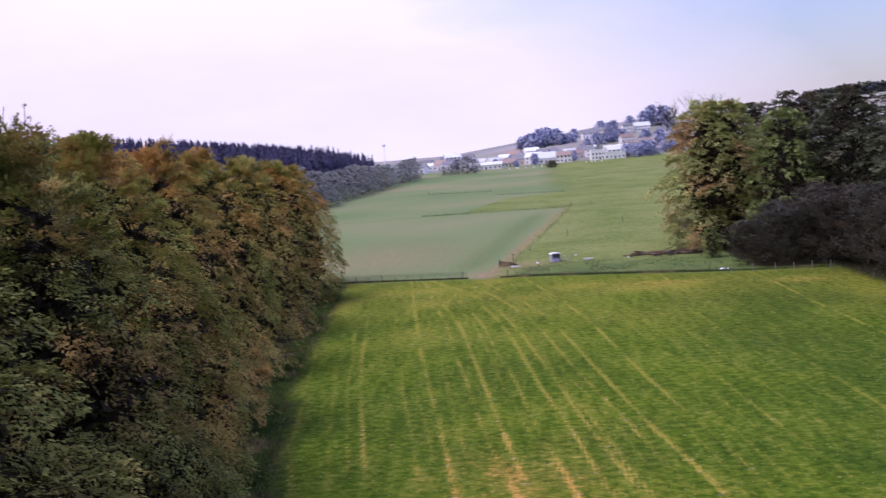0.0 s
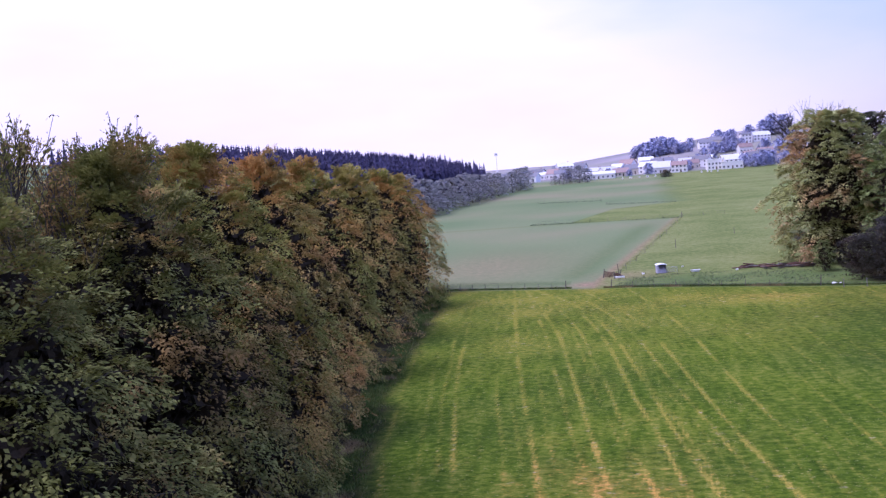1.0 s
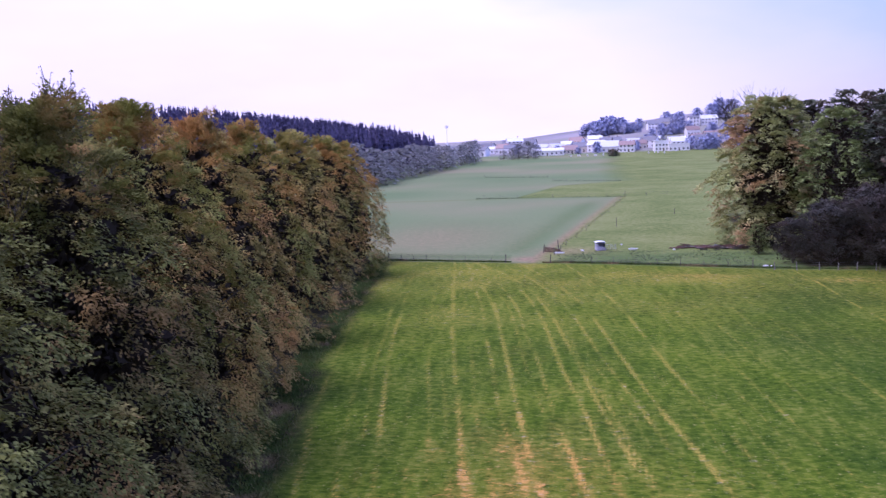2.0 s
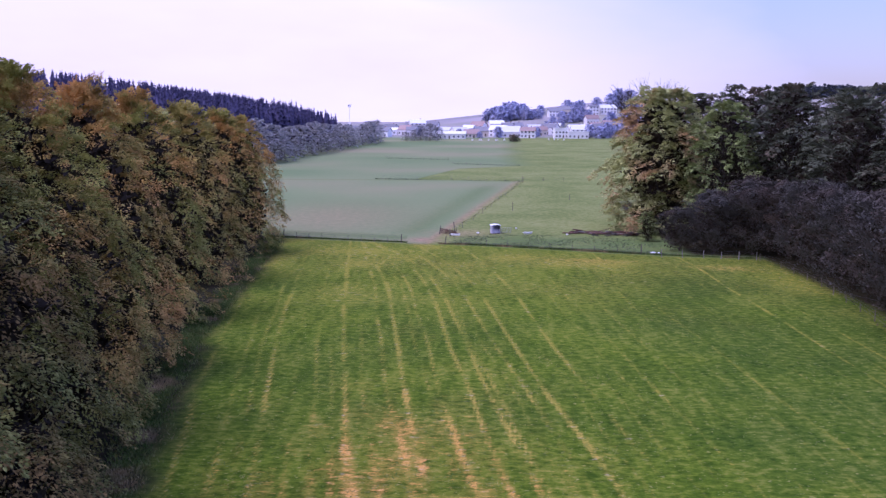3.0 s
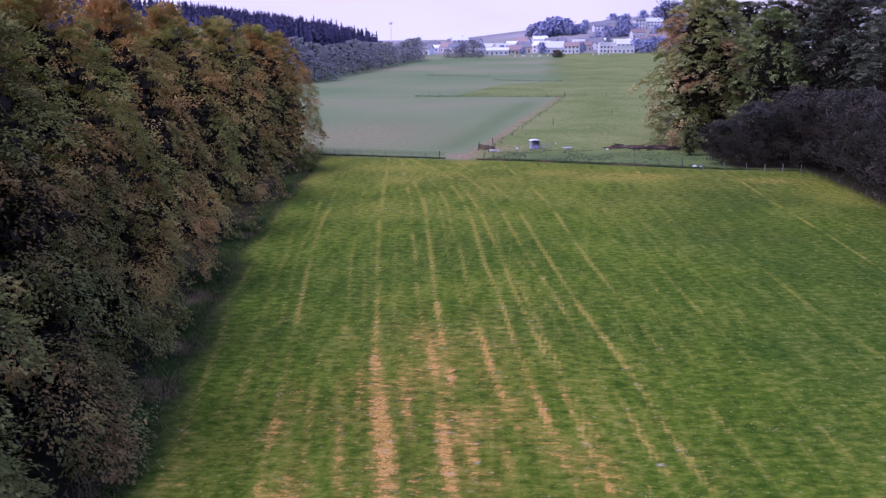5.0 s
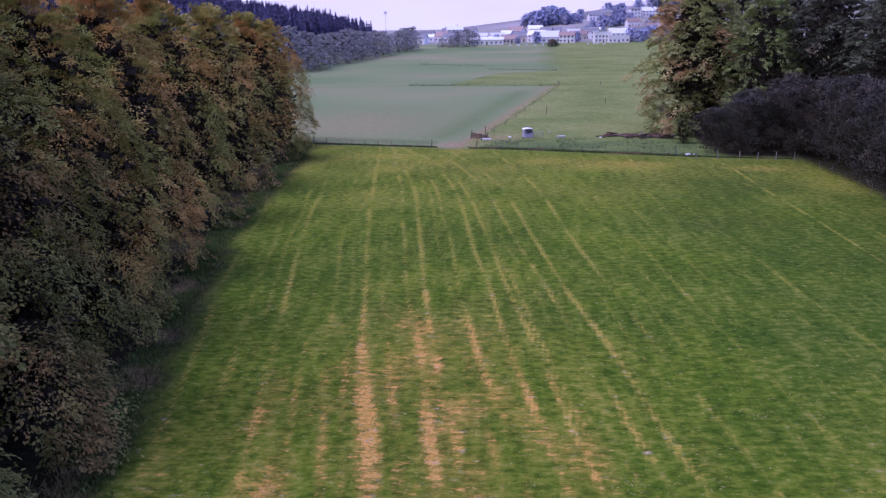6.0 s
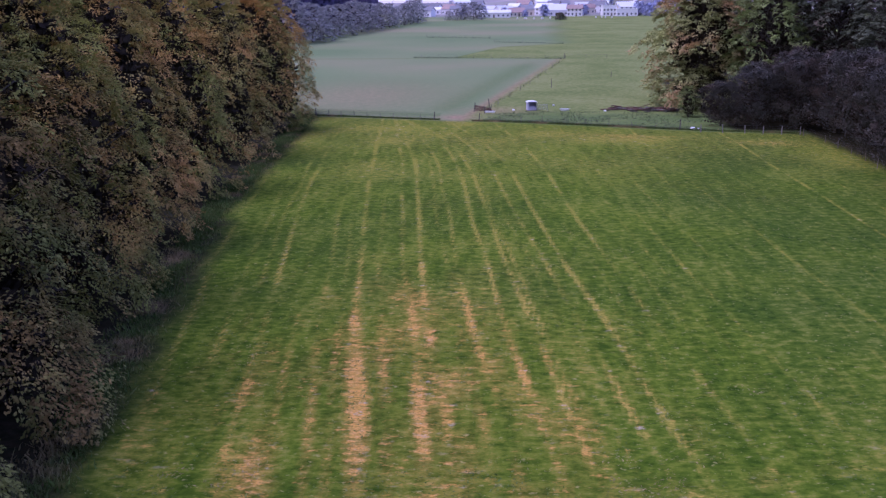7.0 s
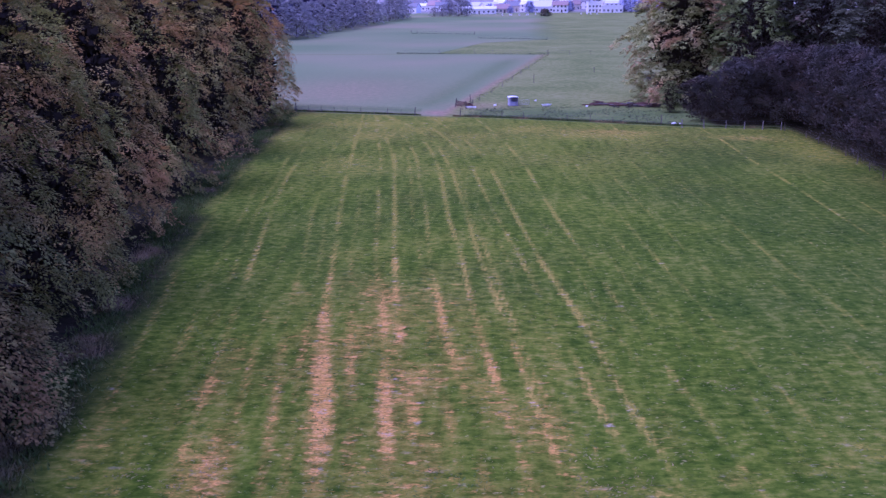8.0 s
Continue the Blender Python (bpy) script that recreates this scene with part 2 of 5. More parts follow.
    col = mix_color(n, l, maths(n, l, "MULTIPLY", attr("earth"), maths(n, l, "ADD", 0.45, clump.outputs["Fac"]), True), col, e.outputs["Color"])
    # pale grey-pink distance haze, painted over the village slopes
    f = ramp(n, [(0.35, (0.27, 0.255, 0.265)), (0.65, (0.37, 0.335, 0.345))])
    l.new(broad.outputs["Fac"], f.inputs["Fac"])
    col = mix_color(n, l, attr("slope_haze"), col, f.outputs["Color"])
    # leaf litter and ivy in the woods, with the edge trees' shade painted in
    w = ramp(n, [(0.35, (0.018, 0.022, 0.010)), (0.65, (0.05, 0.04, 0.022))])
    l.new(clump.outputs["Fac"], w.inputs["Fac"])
    col = mix_color(n, l, attr("litter_shade"), col, w.outputs["Color"])
    l.new(col, b.inputs["Base Color"])
    h = maths(n, l, "ADD", maths(n, l, "MULTIPLY", fine.outputs["Fac"], 0.3), maths(n, l, "ADD", tuft.outputs["Fac"], clump.outputs["Fac"]))
    bp = n.new("ShaderNodeBump")
    bp.inputs["Strength"].default_value, bp.inputs["Distance"].default_value = 0.4, 0.14
    l.new(h, bp.inputs["Height"])
    l.new(bp.outputs["Normal"], b.inputs["Normal"])
    return m


M_GROUND = ground_material()
M_BEECH = leaf_material("beech_leaves", ((0.155, 0.165, 0.042), (0.182, 0.190, 0.050), (0.262, 0.266, 0.080)), (0.29, 0.196, 0.068), 0.50, 0.66, 0.24, 0.25)
M_MIXBEECH = leaf_material("mixed_beech_leaves", ((0.235, 0.240, 0.056), (0.275, 0.276, 0.066), (0.35, 0.345, 0.095)), (0.47, 0.295, 0.090), 0.46, 0.60, 0.20, 0.3)
M_RUSTBEECH = leaf_material("rusty_beech_leaves", ((0.325, 0.290, 0.082), (0.37, 0.328, 0.092), (0.44, 0.385, 0.120)), (0.53, 0.325, 0.106), 0.40, 0.60, 0.20, 0.3)
M_OLIVE = leaf_material("hornbeam_leaves", ((0.360, 0.385, 0.150), (0.41, 0.43, 0.168), (0.50, 0.51, 0.21)), (0.54, 0.375, 0.185), 0.53, 0.64, 0.12, 0.28)
M_MAPLE = leaf_material("maple_leaves", ((0.24, 0.295, 0.100), (0.275, 0.335, 0.115), (0.345, 0.395, 0.15)), (0.22, 0.22, 0.09), 0.55, 0.75, 0.2, 0.25)
M_DARKLEAF = leaf_material("oak_leaves", ((0.098, 0.112, 0.070), (0.116, 0.130, 0.082), (0.156, 0.170, 0.108)), (0.155, 0.124, 0.084), 0.50, 0.66)
M_PURPLE = leaf_material("blackthorn_leaves", ((0.072, 0.072, 0.060), (0.088, 0.086, 0.072), (0.126, 0.122, 0.104)), (0.114, 0.090, 0.072), 0.45, 0.65)
# grey-green willow leaves, paled by haze mixed into the colour
M_HAZED_WILLOW = leaf_material("hazed_willow_leaves", ((0.34, 0.345, 0.355), (0.38, 0.385, 0.39), (0.43, 0.435, 0.435)), (0.38, 0.37, 0.375), 0.5, 0.7, 0.22, 0.35)
# violet-blue distance haze is put into the needles' colour
M_HAZED_SPRUCE = leaf_material("hazed_spruce_needles", ((0.076, 0.070, 0.130), (0.086, 0.080, 0.146), (0.100, 0.092, 0.165)), (0.090, 0.080, 0.14), 0.6, 0.8, 0.1, 0.05)
# pale blue haze is laid into the village trees' leaf colour
M_HAZED_GARDEN = leaf_material("hazed_garden_leaves", ((0.39, 0.42, 0.60), (0.42, 0.45, 0.63), (0.46, 0.49, 0.67)), (0.44, 0.43, 0.54), 0.5, 0.75)
# the ridge leaves' blue cast is distance haze in the colour
M_HAZED_RIDGE = leaf_material("hazed_ridge_leaves", ((0.060, 0.072, 0.085), (0.080, 0.092, 0.105), (0.105, 0.118, 0.13)), (0.10, 0.095, 0.10), 0.5, 0.75)
M_BARK = rough_material("bark", (0.045, 0.038, 0.030), (0.13, 0.115, 0.095), 2.2, 0.95, 0.8, (1, 1, 0.25))
# twig brown taken darker, so gaps between boughs read as deep shade
M_SHADE_TWIG = rough_material("brown_shade_twigs", (0.024, 0.019, 0.013), (0.062, 0.050, 0.036), 2.0, 0.95, 0.2, spec=0.05)
M_PALEWOOD = rough_material("pale_wood", (0.15, 0.14, 0.13), (0.32, 0.30, 0.28), 6.0, 0.9, 0.4, (1, 1, 0.15))
M_WOOD = rough_material("weathered_wood", (0.07, 0.06, 0.05), (0.22, 0.19, 0.16), 6.0, 0.9, 0.5, (1, 1, 0.15))
M_LOG = rough_material("cut_logs", (0.05, 0.032, 0.026), (0.21, 0.120, 0.090), 3.0, 0.9, 0.6)
M_NETTLE = leaf_material("nettle_leaves", ((0.085, 0.115, 0.060), (0.12, 0.15, 0.08), (0.165, 0.19, 0.105)), (0.16, 0.15, 0.09), 0.55, 0.75, 0.3, 0.2)
M_GRASS = leaf_material("grass_blades", ((0.055, 0.10, 0.020), (0.10, 0.15, 0.035), (0.18, 0.20, 0.065)), (0.30, 0.23, 0.11), 0.52, 0.66, 0.25, 0.2)
M_WHITE = rough_material("white_render", (0.76, 0.75, 0.76), (0.87, 0.86, 0.87), 0.8, 0.85, 0.1)
M_CREAM = rough_material("cream_render", (0.55, 0.50, 0.42), (0.72, 0.67, 0.58), 0.8, 0.85, 0.1)
M_SLATE = rough_material("slate_roof", (0.15, 0.152, 0.175), (0.26, 0.26, 0.29), 1.2, 0.7, 0.3)
M_TILE = rough_material("tile_roof", (0.27, 0.19, 0.175), (0.40, 0.30, 0.275), 1.2, 0.8, 0.3)
M_SHEET = rough_material("pale_metal_sheet", (0.62, 0.63, 0.65), (0.82, 0.83, 0.84), 1.5, 0.45, 0.1, (1, 1, 1), 0.0, 0.5)
M_PANE = rough_material("window_glass", (0.06, 0.066, 0.08), (0.11, 0.12, 0.14), 1.0, 0.12, 0.0, (1, 1, 1), 0.0, 0.6)
M_STEEL = rough_material("galvanised_steel", (0.30, 0.31, 0.32), (0.50, 0.51, 0.52), 5.0, 0.45, 0.1, (1, 1, 1), 0.7, 0.5)
M_WIRE = rough_material("fence_wire", (0.08, 0.075, 0.07), (0.15, 0.145, 0.14), 5.0, 0.6, 0.0, (1, 1, 1), 0.6, 0.4)
M_BLUE = rough_material("grey_blue_boards", (0.34, 0.34, 0.46), (0.50, 0.50, 0.62), 4.0, 0.8, 0.3, (1, 1, 0.2))
M_TARP = rough_material("white_plastic", (0.70, 0.71, 0.72), (0.85, 0.85, 0.86), 3.0, 0.5, 0.15, (1, 1, 1), 0.0, 0.5)


# ---------------------------------------------------------------- building helpers
def part(name, bm, mat, parent=None, label=""):
    """Links a bmesh as one mesh object, under a thing or a part where one is given."""
    me = bpy.data.meshes.new(name)
    bm.to_mesh(me)
    bm.free()
    me.materials.append(mat)
    ob = new(name, me)
    if parent is not None:
        ob.parent = parent
    return tagged(ob, label)


def part_arrays(name, verts, faces, mat, parent=None, label="", smooth=False):
    """The same from arrays of corners and of quads or triangles."""
    verts, faces = np.asarray(verts, np.float32), np.asarray(faces, np.int32)
    me = bpy.data.meshes.new(name)
    k = faces.shape[1]
    me.vertices.add(len(verts))
    me.vertices.foreach_set("co", verts.ravel())
    me.loops.add(faces.size)
    me.loops.foreach_set("vertex_index", faces.ravel())
    me.polygons.add(len(faces))
    me.polygons.foreach_set("loop_start", np.arange(0, faces.size, k, dtype=np.int32))
    me.polygons.foreach_set("loop_total", np.full(len(faces), k, np.int32))
    if smooth:
        me.polygons.foreach_set("use_smooth", np.ones(len(faces), bool))
    me.update(calc_edges=True)
    me.materials.append(mat)
    ob = new(name, me)
    if parent is not None:
        ob.parent = parent
    return tagged(ob, label)


def empty(name, m, label, category, group="", kind=""):
    ob = new(name)
    ob.empty_display_size = 0.3
    ob.matrix_basis = m
    return tagged(ob, label, category, group, kind)


def box(bm, x0, x1, y0, y1, z0, z1, m=None):
    c = [(x, y, z) for z in (z0, z1) for x, y in ((x0, y0), (x1, y0), (x1, y1), (x0, y1))]
    v = [bm.verts.new((m @ Vector(p)) if m else p) for p in c]
    for f in ((3, 2, 1, 0), (4, 5, 6, 7), (0, 1, 5, 4), (1, 2, 6, 5), (2, 3, 7, 6), (3, 0, 4, 7)):
        bm.faces.new([v[i] for i in f])
    return v


def tube(points, radii, sides=7):
    """A tapered, bent tube through points: arrays of corners and quads."""
    points, verts, faces = [Vector(p) for p in points], [], []
    for i, (p, r) in enumerate(zip(points, radii)):
        way = (points[min(i + 1, len(points) - 1)] - points[max(i - 1, 0)]).normalized()
        side = way.cross(Vector((0.3, 0.9, 0.2))).normalized()
        other = way.cross(side)
        for k in range(sides):
            a = math.tau * k / sides
            verts.append(p + (side * math.cos(a) + other * math.sin(a)) * r)
    for i in range(len(points) - 1):
        for k in range(sides):
            a, b = i * sides + k, i * sides + (k + 1) % sides
            faces.append((a, b, b + sides, a + sides))
    return verts, faces


def joined(pieces):
    verts, faces = [], []
    for v, f in pieces:
        k = len(verts)
        verts.extend(v)
        faces.extend(tuple(i + k for i in q) for q in f)
    return verts, faces


# ---------------------------------------------------------------- the lie of the land
def step(a, b, v):
    t = np.clip((v - a) / (b - a), 0, 1)
    return t * t * (3 - 2 * t)


def left_edge(y):
    """Where the meadow ends at the beech wood."""
    return np.interp(y, [0, 25, 43, 66, 93, 129, 155, 172, 200], [-13.0, -14.6, -16.4, -20.2, -24.2, -27.2, -28.8, -31.0, -33.5])


def far_edge(x):
    """Where the meadow ends at the cross fence."""
    return np.interp(x, [-60, -31, -9, 6, 30, 44, 80], [174.5, 170.5, 163.5, 159, 149, 145.5, 142])


def lane_x(y):
    """The earth lane from the gate up to the fence corner."""
    return np.interp(y, [160, 170, 287, 330], [-6.0, -5.0, 16.4, 24.0])


def land(x, y):
    """Height of the ground."""
    x, y = np.asarray(x, float), np.asarray(y, float)
    z = np.interp(y, [0, 172, 182, 288, 400, 520, 650, 900, 2600], [0, 0, 0.18, 2.8, 4.2, 5.4, 6.4, 6.8, 8.0])
    z = z + step(730, 1120, y) * (np.clip(16 + 0.11 * x, 1.5, 33) + 7 * step(335, 410, x))
    z = z + 0.20 * np.maximum(-72 - x, 0) * step(180, 320, y) * (1 - step(700, 1100, y)) * np.clip(1 - (-72 - x) / 900, 0.3, 1)
    return z


# wheel tracks: where each crosses y = 45, and how worn it is; left, middle and right of the meadow
TRACKS_LEFT = [(-18.6, 0.25), (-16.8, 0.3), (-15.2, 0.6), (-12.8, 0.5), (-11.6, 0.5), (-10.5, 0.8), (-8.7, 0.4), (-7.2, 0.55), (-6.1, 0.4)]
TRACKS_MIDDLE = [(-5.0, 1.0), (-3.7, 0.4), (-1.9, 0.9), (-0.6, 1.0), (0.9, 0.5), (1.8, 0.75), (3.7, 0.85), (5.0, 0.95), (5.8, 0.55), (7.0, 0.4)]
TRACKS_RIGHT = [(8.1, 0.95), (9.7, 1.0), (11.2, 0.35), (12.4, 0.8), (13.9, 0.4), (15.4, 0.4), (17.0, 0.55), (19.4, 0.35), (22.4, 0.35), (24.7, 0.5), (26.8, 0.25), (28.4, 0.3),
                (31.0, 0.3), (32.8, 0.65), (34.6, 0.25), (36.2, 0.45), (38.4, 0.25), (41.0, 0.3)]


def track_shift(u, y):
    """How far a track has bent to the side at y; those in the middle swing towards the gate."""
    full = np.interp(u, [-16, -10, -5, 0, 4, 9, 13, 18, 25, 29, 33, 38], [-10.5, -9.5, -8.6, -8.0, -7.0, -8.0, -6.0, -4.5, -3.4, -1.8, 0.0, 0.6])
    t = (y - 45) / 75
    swing = -6.0 * np.exp(-(((u - 6) / 7.0) ** 2)) * (np.maximum(y - 110, 0) / 45) ** 2
    return full * t * (1.18 - 0.18 * t) + swing


def value_noise(x, y, cell, seed):
    """Smooth noise from 0 to 1."""
    xi, yi = np.floor(x / cell).astype(np.int64), np.floor(y / cell).astype(np.int64)
    fx, fy = x / cell - xi, y / cell - yi
    fx, fy = fx * fx * (3 - 2 * fx), fy * fy * (3 - 2 * fy)

    def h(i, j):
        k = (i * 374761393 + j * 668265263 + seed * 1442695041) & 0x7FFFFFFF
        k = ((k ^ (k >> 13)) * 1274126177) & 0x7FFFFFFF
        return ((k ^ (k >> 16)) & 0xFFFF) / 65535.0

    a, b, c, d = h(xi, yi), h(xi + 1, yi), h(xi, yi + 1), h(xi + 1, yi + 1)
    return (a * (1 - fx) + b * fx) * (1 - fy) + (c * (1 - fx) + d * fx) * fy


def build_ground():
    xs = np.concatenate([np.geomspace(2600, 100, 34)[:-1] * -1, np.arange(-100, -44, 2.0), np.arange(-44, -24, 0.6), np.arange(-24, 38, 0.2), np.arange(38, 46, 0.5), np.arange(46, 130, 2.4), np.geomspace(130, 2600, 32)])
    ys = np.concatenate([-np.geomspace(400, 10, 14), np.arange(0, 24, 4.0), np.arange(24, 186, 1.3), np.arange(186, 420, 3.2), np.arange(420, 760, 6.0), np.geomspace(760, 4300, 48)])
    gx, gy = np.meshgrid(xs, ys)
    z = land(gx, gy)
    meadow = (gx > left_edge(gy) - 2) & (gx < 46) & (gy < far_edge(gx) + 1)
    # tracks: undo the bend to find where a place would lie at the start line
    wear, bare = np.zeros_like(gx), np.zeros_like(gx)
    for i, (u, force) in enumerate(TRACKS_LEFT + TRACKS_MIDDLE + TRACKS_RIGHT):
        half = 0.12 + 0.08 * force + 0.08 * step(70, 140, gy) + 0.24 * np.exp(-(((u + 2.5) / 5) ** 2)) * (1 - step(52, 70, gy)) + 0.18 * (u == -5.0) * (1 - step(54, 64, gy))
        off = gx - (u + track_shift(u, gy) + 0.5 * (value_noise(gy * 0 + i * 31.0, gy, 15.0, 5) - 0.5))
        worn = np.clip(1.1 * value_noise(gx * 0.4 + i * 13, gy, 9.0, i) + 1.1 * value_noise(gx * 0.8 + i * 17, gy, 3.0, 100 + i) - 0.30, 0.12, 1.5)
        line = np.exp(-((off / half) ** 2)) * force * worn
        line = line * (1 - 0.45 * (1 - step(38, 46, gy)))
        line = line * (1 + 0.15 * step(60, 120, gy)) * meadow
        naked = np.exp(-(((u + 3.5) / 12) ** 2)) * (1 - step(46, 92, gy)) * (0.6 + 0.8 * value_noise(gx * 0 + i * 7, gy, 4.0, 50 + i))
        bare = np.where(line > wear, naked, bare)
        wear = np.maximum(wear, line)
    spread = (value_noise((gx - track_shift(0.0, gy)) * 3.4, gy, 5.0, 77) * 0.6 + value_noise(gx * 2.0, gy, 2.4, 78) * 0.4) ** 2
    mid = np.exp(-(((gx + 3) / 15) ** 2)) * (1 - step(52, 96, gy))
    wear = np.maximum(wear, mid * 0.85 * spread * meadow)
    bare = np.maximum(bare, 0.5 * mid)
    # yellower straw in the middle, also standing in for the view's brighter centre
    wear = np.maximum(wear, 0.30 * value_noise(gx * 1.6, gy, 4.0, 95) * np.exp(-(((gx + 2) / 12) ** 2)) * (1 - step(95, 130, gy)) * meadow)
    wear = np.maximum(wear, 0.9 * np.exp(-(((gy - 35.0 - 0.38 * gx) / 0.7) ** 2)) * step(4, 11, gx) * (1 - step(19, 24, gx)) * value_noise(gx, gy, 1.6, 88))
    wear = np.maximum(wear, 0.14 * value_noise(gx, gy, 3.0, 91) * meadow)
    # the headland by the gate is trodden, and the swaths turn in it
    wear = np.maximum(wear, 0.85 * meadow * np.exp(-(((gx + 5) / 4.0) ** 2) - ((gy - far_edge(gx) + 2) / 5.0) ** 2))
    head = np.exp(-(((gy - far_edge(gx) + 9) / 5.0) ** 2)) * value_noise(gx, gy, 9.0, 9)
    wear = np.maximum(wear, 0.62 * meadow * head)
    bare = np.maximum(bare, 0.55 * head * step(4, 14, gx))
    wear = np.maximum(wear, (0.22 + 0.62 * value_noise(gx, gy, 7.0, 61) ** 1.5) * step(75, 145, gy) * meadow)
    z = z - 0.04 * wear * meadow + 0.05 * (value_noise(gx, gy, 2.3, 3) - 0.5) * meadow * step(20, 30, gy)
    verts = np.stack([gx, gy, z], -1).reshape(-1, 3)
    r, c = gx.shape
    i = (np.arange(r - 1)[:, None] * c + np.arange(c - 1)[None]).ravel()
    ob = part_arrays("ground", verts, np.stack([i, i + 1, i + c + 1, i + c], 1), M_GROUND, smooth=True)
    tagged(ob, "mown green meadow with dry wheel tracks, crop field and pasture", "ground", kind="structure")

    beyond = step(0.0, 2.0, gy - far_edge(gx))
    lane = lane_x(gy)
    top = np.interp(gx, [-90, -11, 18, 22], [292, 292, 287, 287])
    crop = beyond * step(-1.2, 0.6, lane - gx) * step(-1.5, 1.5, top - gy)
    right = np.interp(gy, [287, 360, 468, 640], [17, 21, 26, 33]) + 5 * (value_noise(gx * 0, gy, 40.0, 4) - 0.5)
    rest = step(-1, 1, gy - top) * step(-9, 9, right - gx) * (1 - step(-2.0, 2.0, gx + 13 - 0.0 * gy) * (1 - step(-3, 3, gy - np.interp(gx, [-13, 0, 22], [292, 345, 362]))))
    crop = np.maximum(crop, rest * beyond)
    pasture = beyond * (1 - crop)
    earth = beyond * np.exp(-(((gx - lane - 0.3) / 1.1) ** 2)) * (1 - step(284, 290, gy)) * (0.7 - 0.25 * step(190, 260, gy))
    earth = np.maximum(earth, 0.95 * np.exp(-(((gx + 6.0) / 3.0) ** 2) - ((gy - 168.5) / 4.0) ** 2))
    earth = np.maximum(earth, 0.45 * beyond * np.exp(-(((gx - 0.0) / 6) ** 2) - ((gy - 178) / 5.0) ** 2))
    earth = np.maximum(earth, 0.40 * beyond * np.exp(-(((gy - far_edge(gx) - 2.6) / 1.6) ** 2)) * (gx < -6))
    earth = np.maximum(earth, 0.42 * beyond * step(-1, 1, lane - 5 - gx) * np.exp(-(((gx + 26) / 17) ** 2) - ((gy - 202) / 26.0) ** 2))
    earth = np.maximum(earth, 0.5 * np.exp(-(((gx - 95) / 14) ** 2) - ((gy - 500) / 40.0) ** 2))
    slope_haze = step(742, 775, gy) * (0.45 + 0.7 * value_noise(gx, gy, 45.0, 13))        # haze painted onto the slopes round the village
    fresh = np.maximum(0.0, 0.7 * beyond * step(-2, 2, gx) * (1 - step(-6, 3, gy - 177 + 0.10 * gx)) * (0.5 + 0.7 * value_noise(gx, gy, 4.0, 36)))
    # patches of darker grass; the dimming rightward stands in for lens falloff
    lush_dim = meadow * np.clip(0.55 * step(8, 30, gx) + 1.1 * (value_noise(gx, gy, 11.0, 33) * 0.6 + value_noise(gx, gy, 3.5, 34) * 0.4 - 0.42), 0, 0.8)
    fresh = np.maximum(fresh, 0.42 * beyond * np.exp(-(((gx - lane + 5.5) / 3.2) ** 2)) * step(172, 182, gy) * (1 - step(262, 288, gy)))
    fresh = np.maximum(fresh, 0.6 * beyond * (gx < -9) * np.exp(-(((gy - far_edge(gx) - 8) / 3.0) ** 2)))
    # the dark floor runs out past the edge trees as their painted shade
    litter_shade = np.maximum(step(-2.6, 1.0, left_edge(gy) - gx + 1.5 * (value_noise(gx, gy, 3.0, 71) - 0.5)) * (1 - step(172, 182, gy)), step(43.5, 46, gx) * (1 - step(230, 250, gy)))
    litter_shade = np.maximum(litter_shade, step(34, 36.5, gx) * step(149, 152, gy) * (1 - step(225, 240, gy)))
    for name, value in (("wear", wear), ("bare", bare), ("crop", crop), ("pasture", pasture), ("earth", earth), ("fresh", fresh), ("lush_dim", lush_dim), ("litter_shade", litter_shade), ("slope_haze", slope_haze)):
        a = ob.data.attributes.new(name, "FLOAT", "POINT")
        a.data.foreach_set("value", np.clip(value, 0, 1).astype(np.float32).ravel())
    return ob


ground = build_ground()


# ---------------------------------------------------------------- trees
def leaf_quads(rng, centre, normal, along, size):
    """Small pointed leaves: four corners each, slightly folded."""
    n = len(centre)
    normal = normal / np.linalg.norm(normal, axis=1, keepdims=True)
    along = along - normal * (along * normal).sum(1, keepdims=True)
    along = along / (np.linalg.norm(along, axis=1, keepdims=True) + 1e-6)
    side = np.cross(normal, along)
    s = size * rng.uniform(0.6, 1.35, (n, 1))
    w = s * rng.uniform(0.22, 0.34, (n, 1))
    v = np.stack([centre - along * s * 0.5, centre + side * w + normal * s * 0.1, centre + along * s * 0.5, centre - side * w + normal * s * 0.1], 1)
    return v.reshape(-1, 3), np.arange(4 * n).reshape(-1, 4)


def beech_profile(u):
    """Widest low down, a little drawn in at the ground, domed above."""
    return np.where(u < 0.2, 0.78 + 1.1 * np.clip(u, 0, 0.2), np.clip(1 - (np.maximum(u - 0.2, 0) / 0.82) ** 2.4, 0.02, 1) ** 0.5)


def round_profile(u):
    """A broad round crown."""
    return np.sqrt(np.clip(1 - ((u - 0.38) / 0.66) ** 2, 0.03, 1))


def bush_profile(u):
    return np.sqrt(np.clip(1 - ((u - 0.22) / 0.80) ** 2, 0.03, 1))


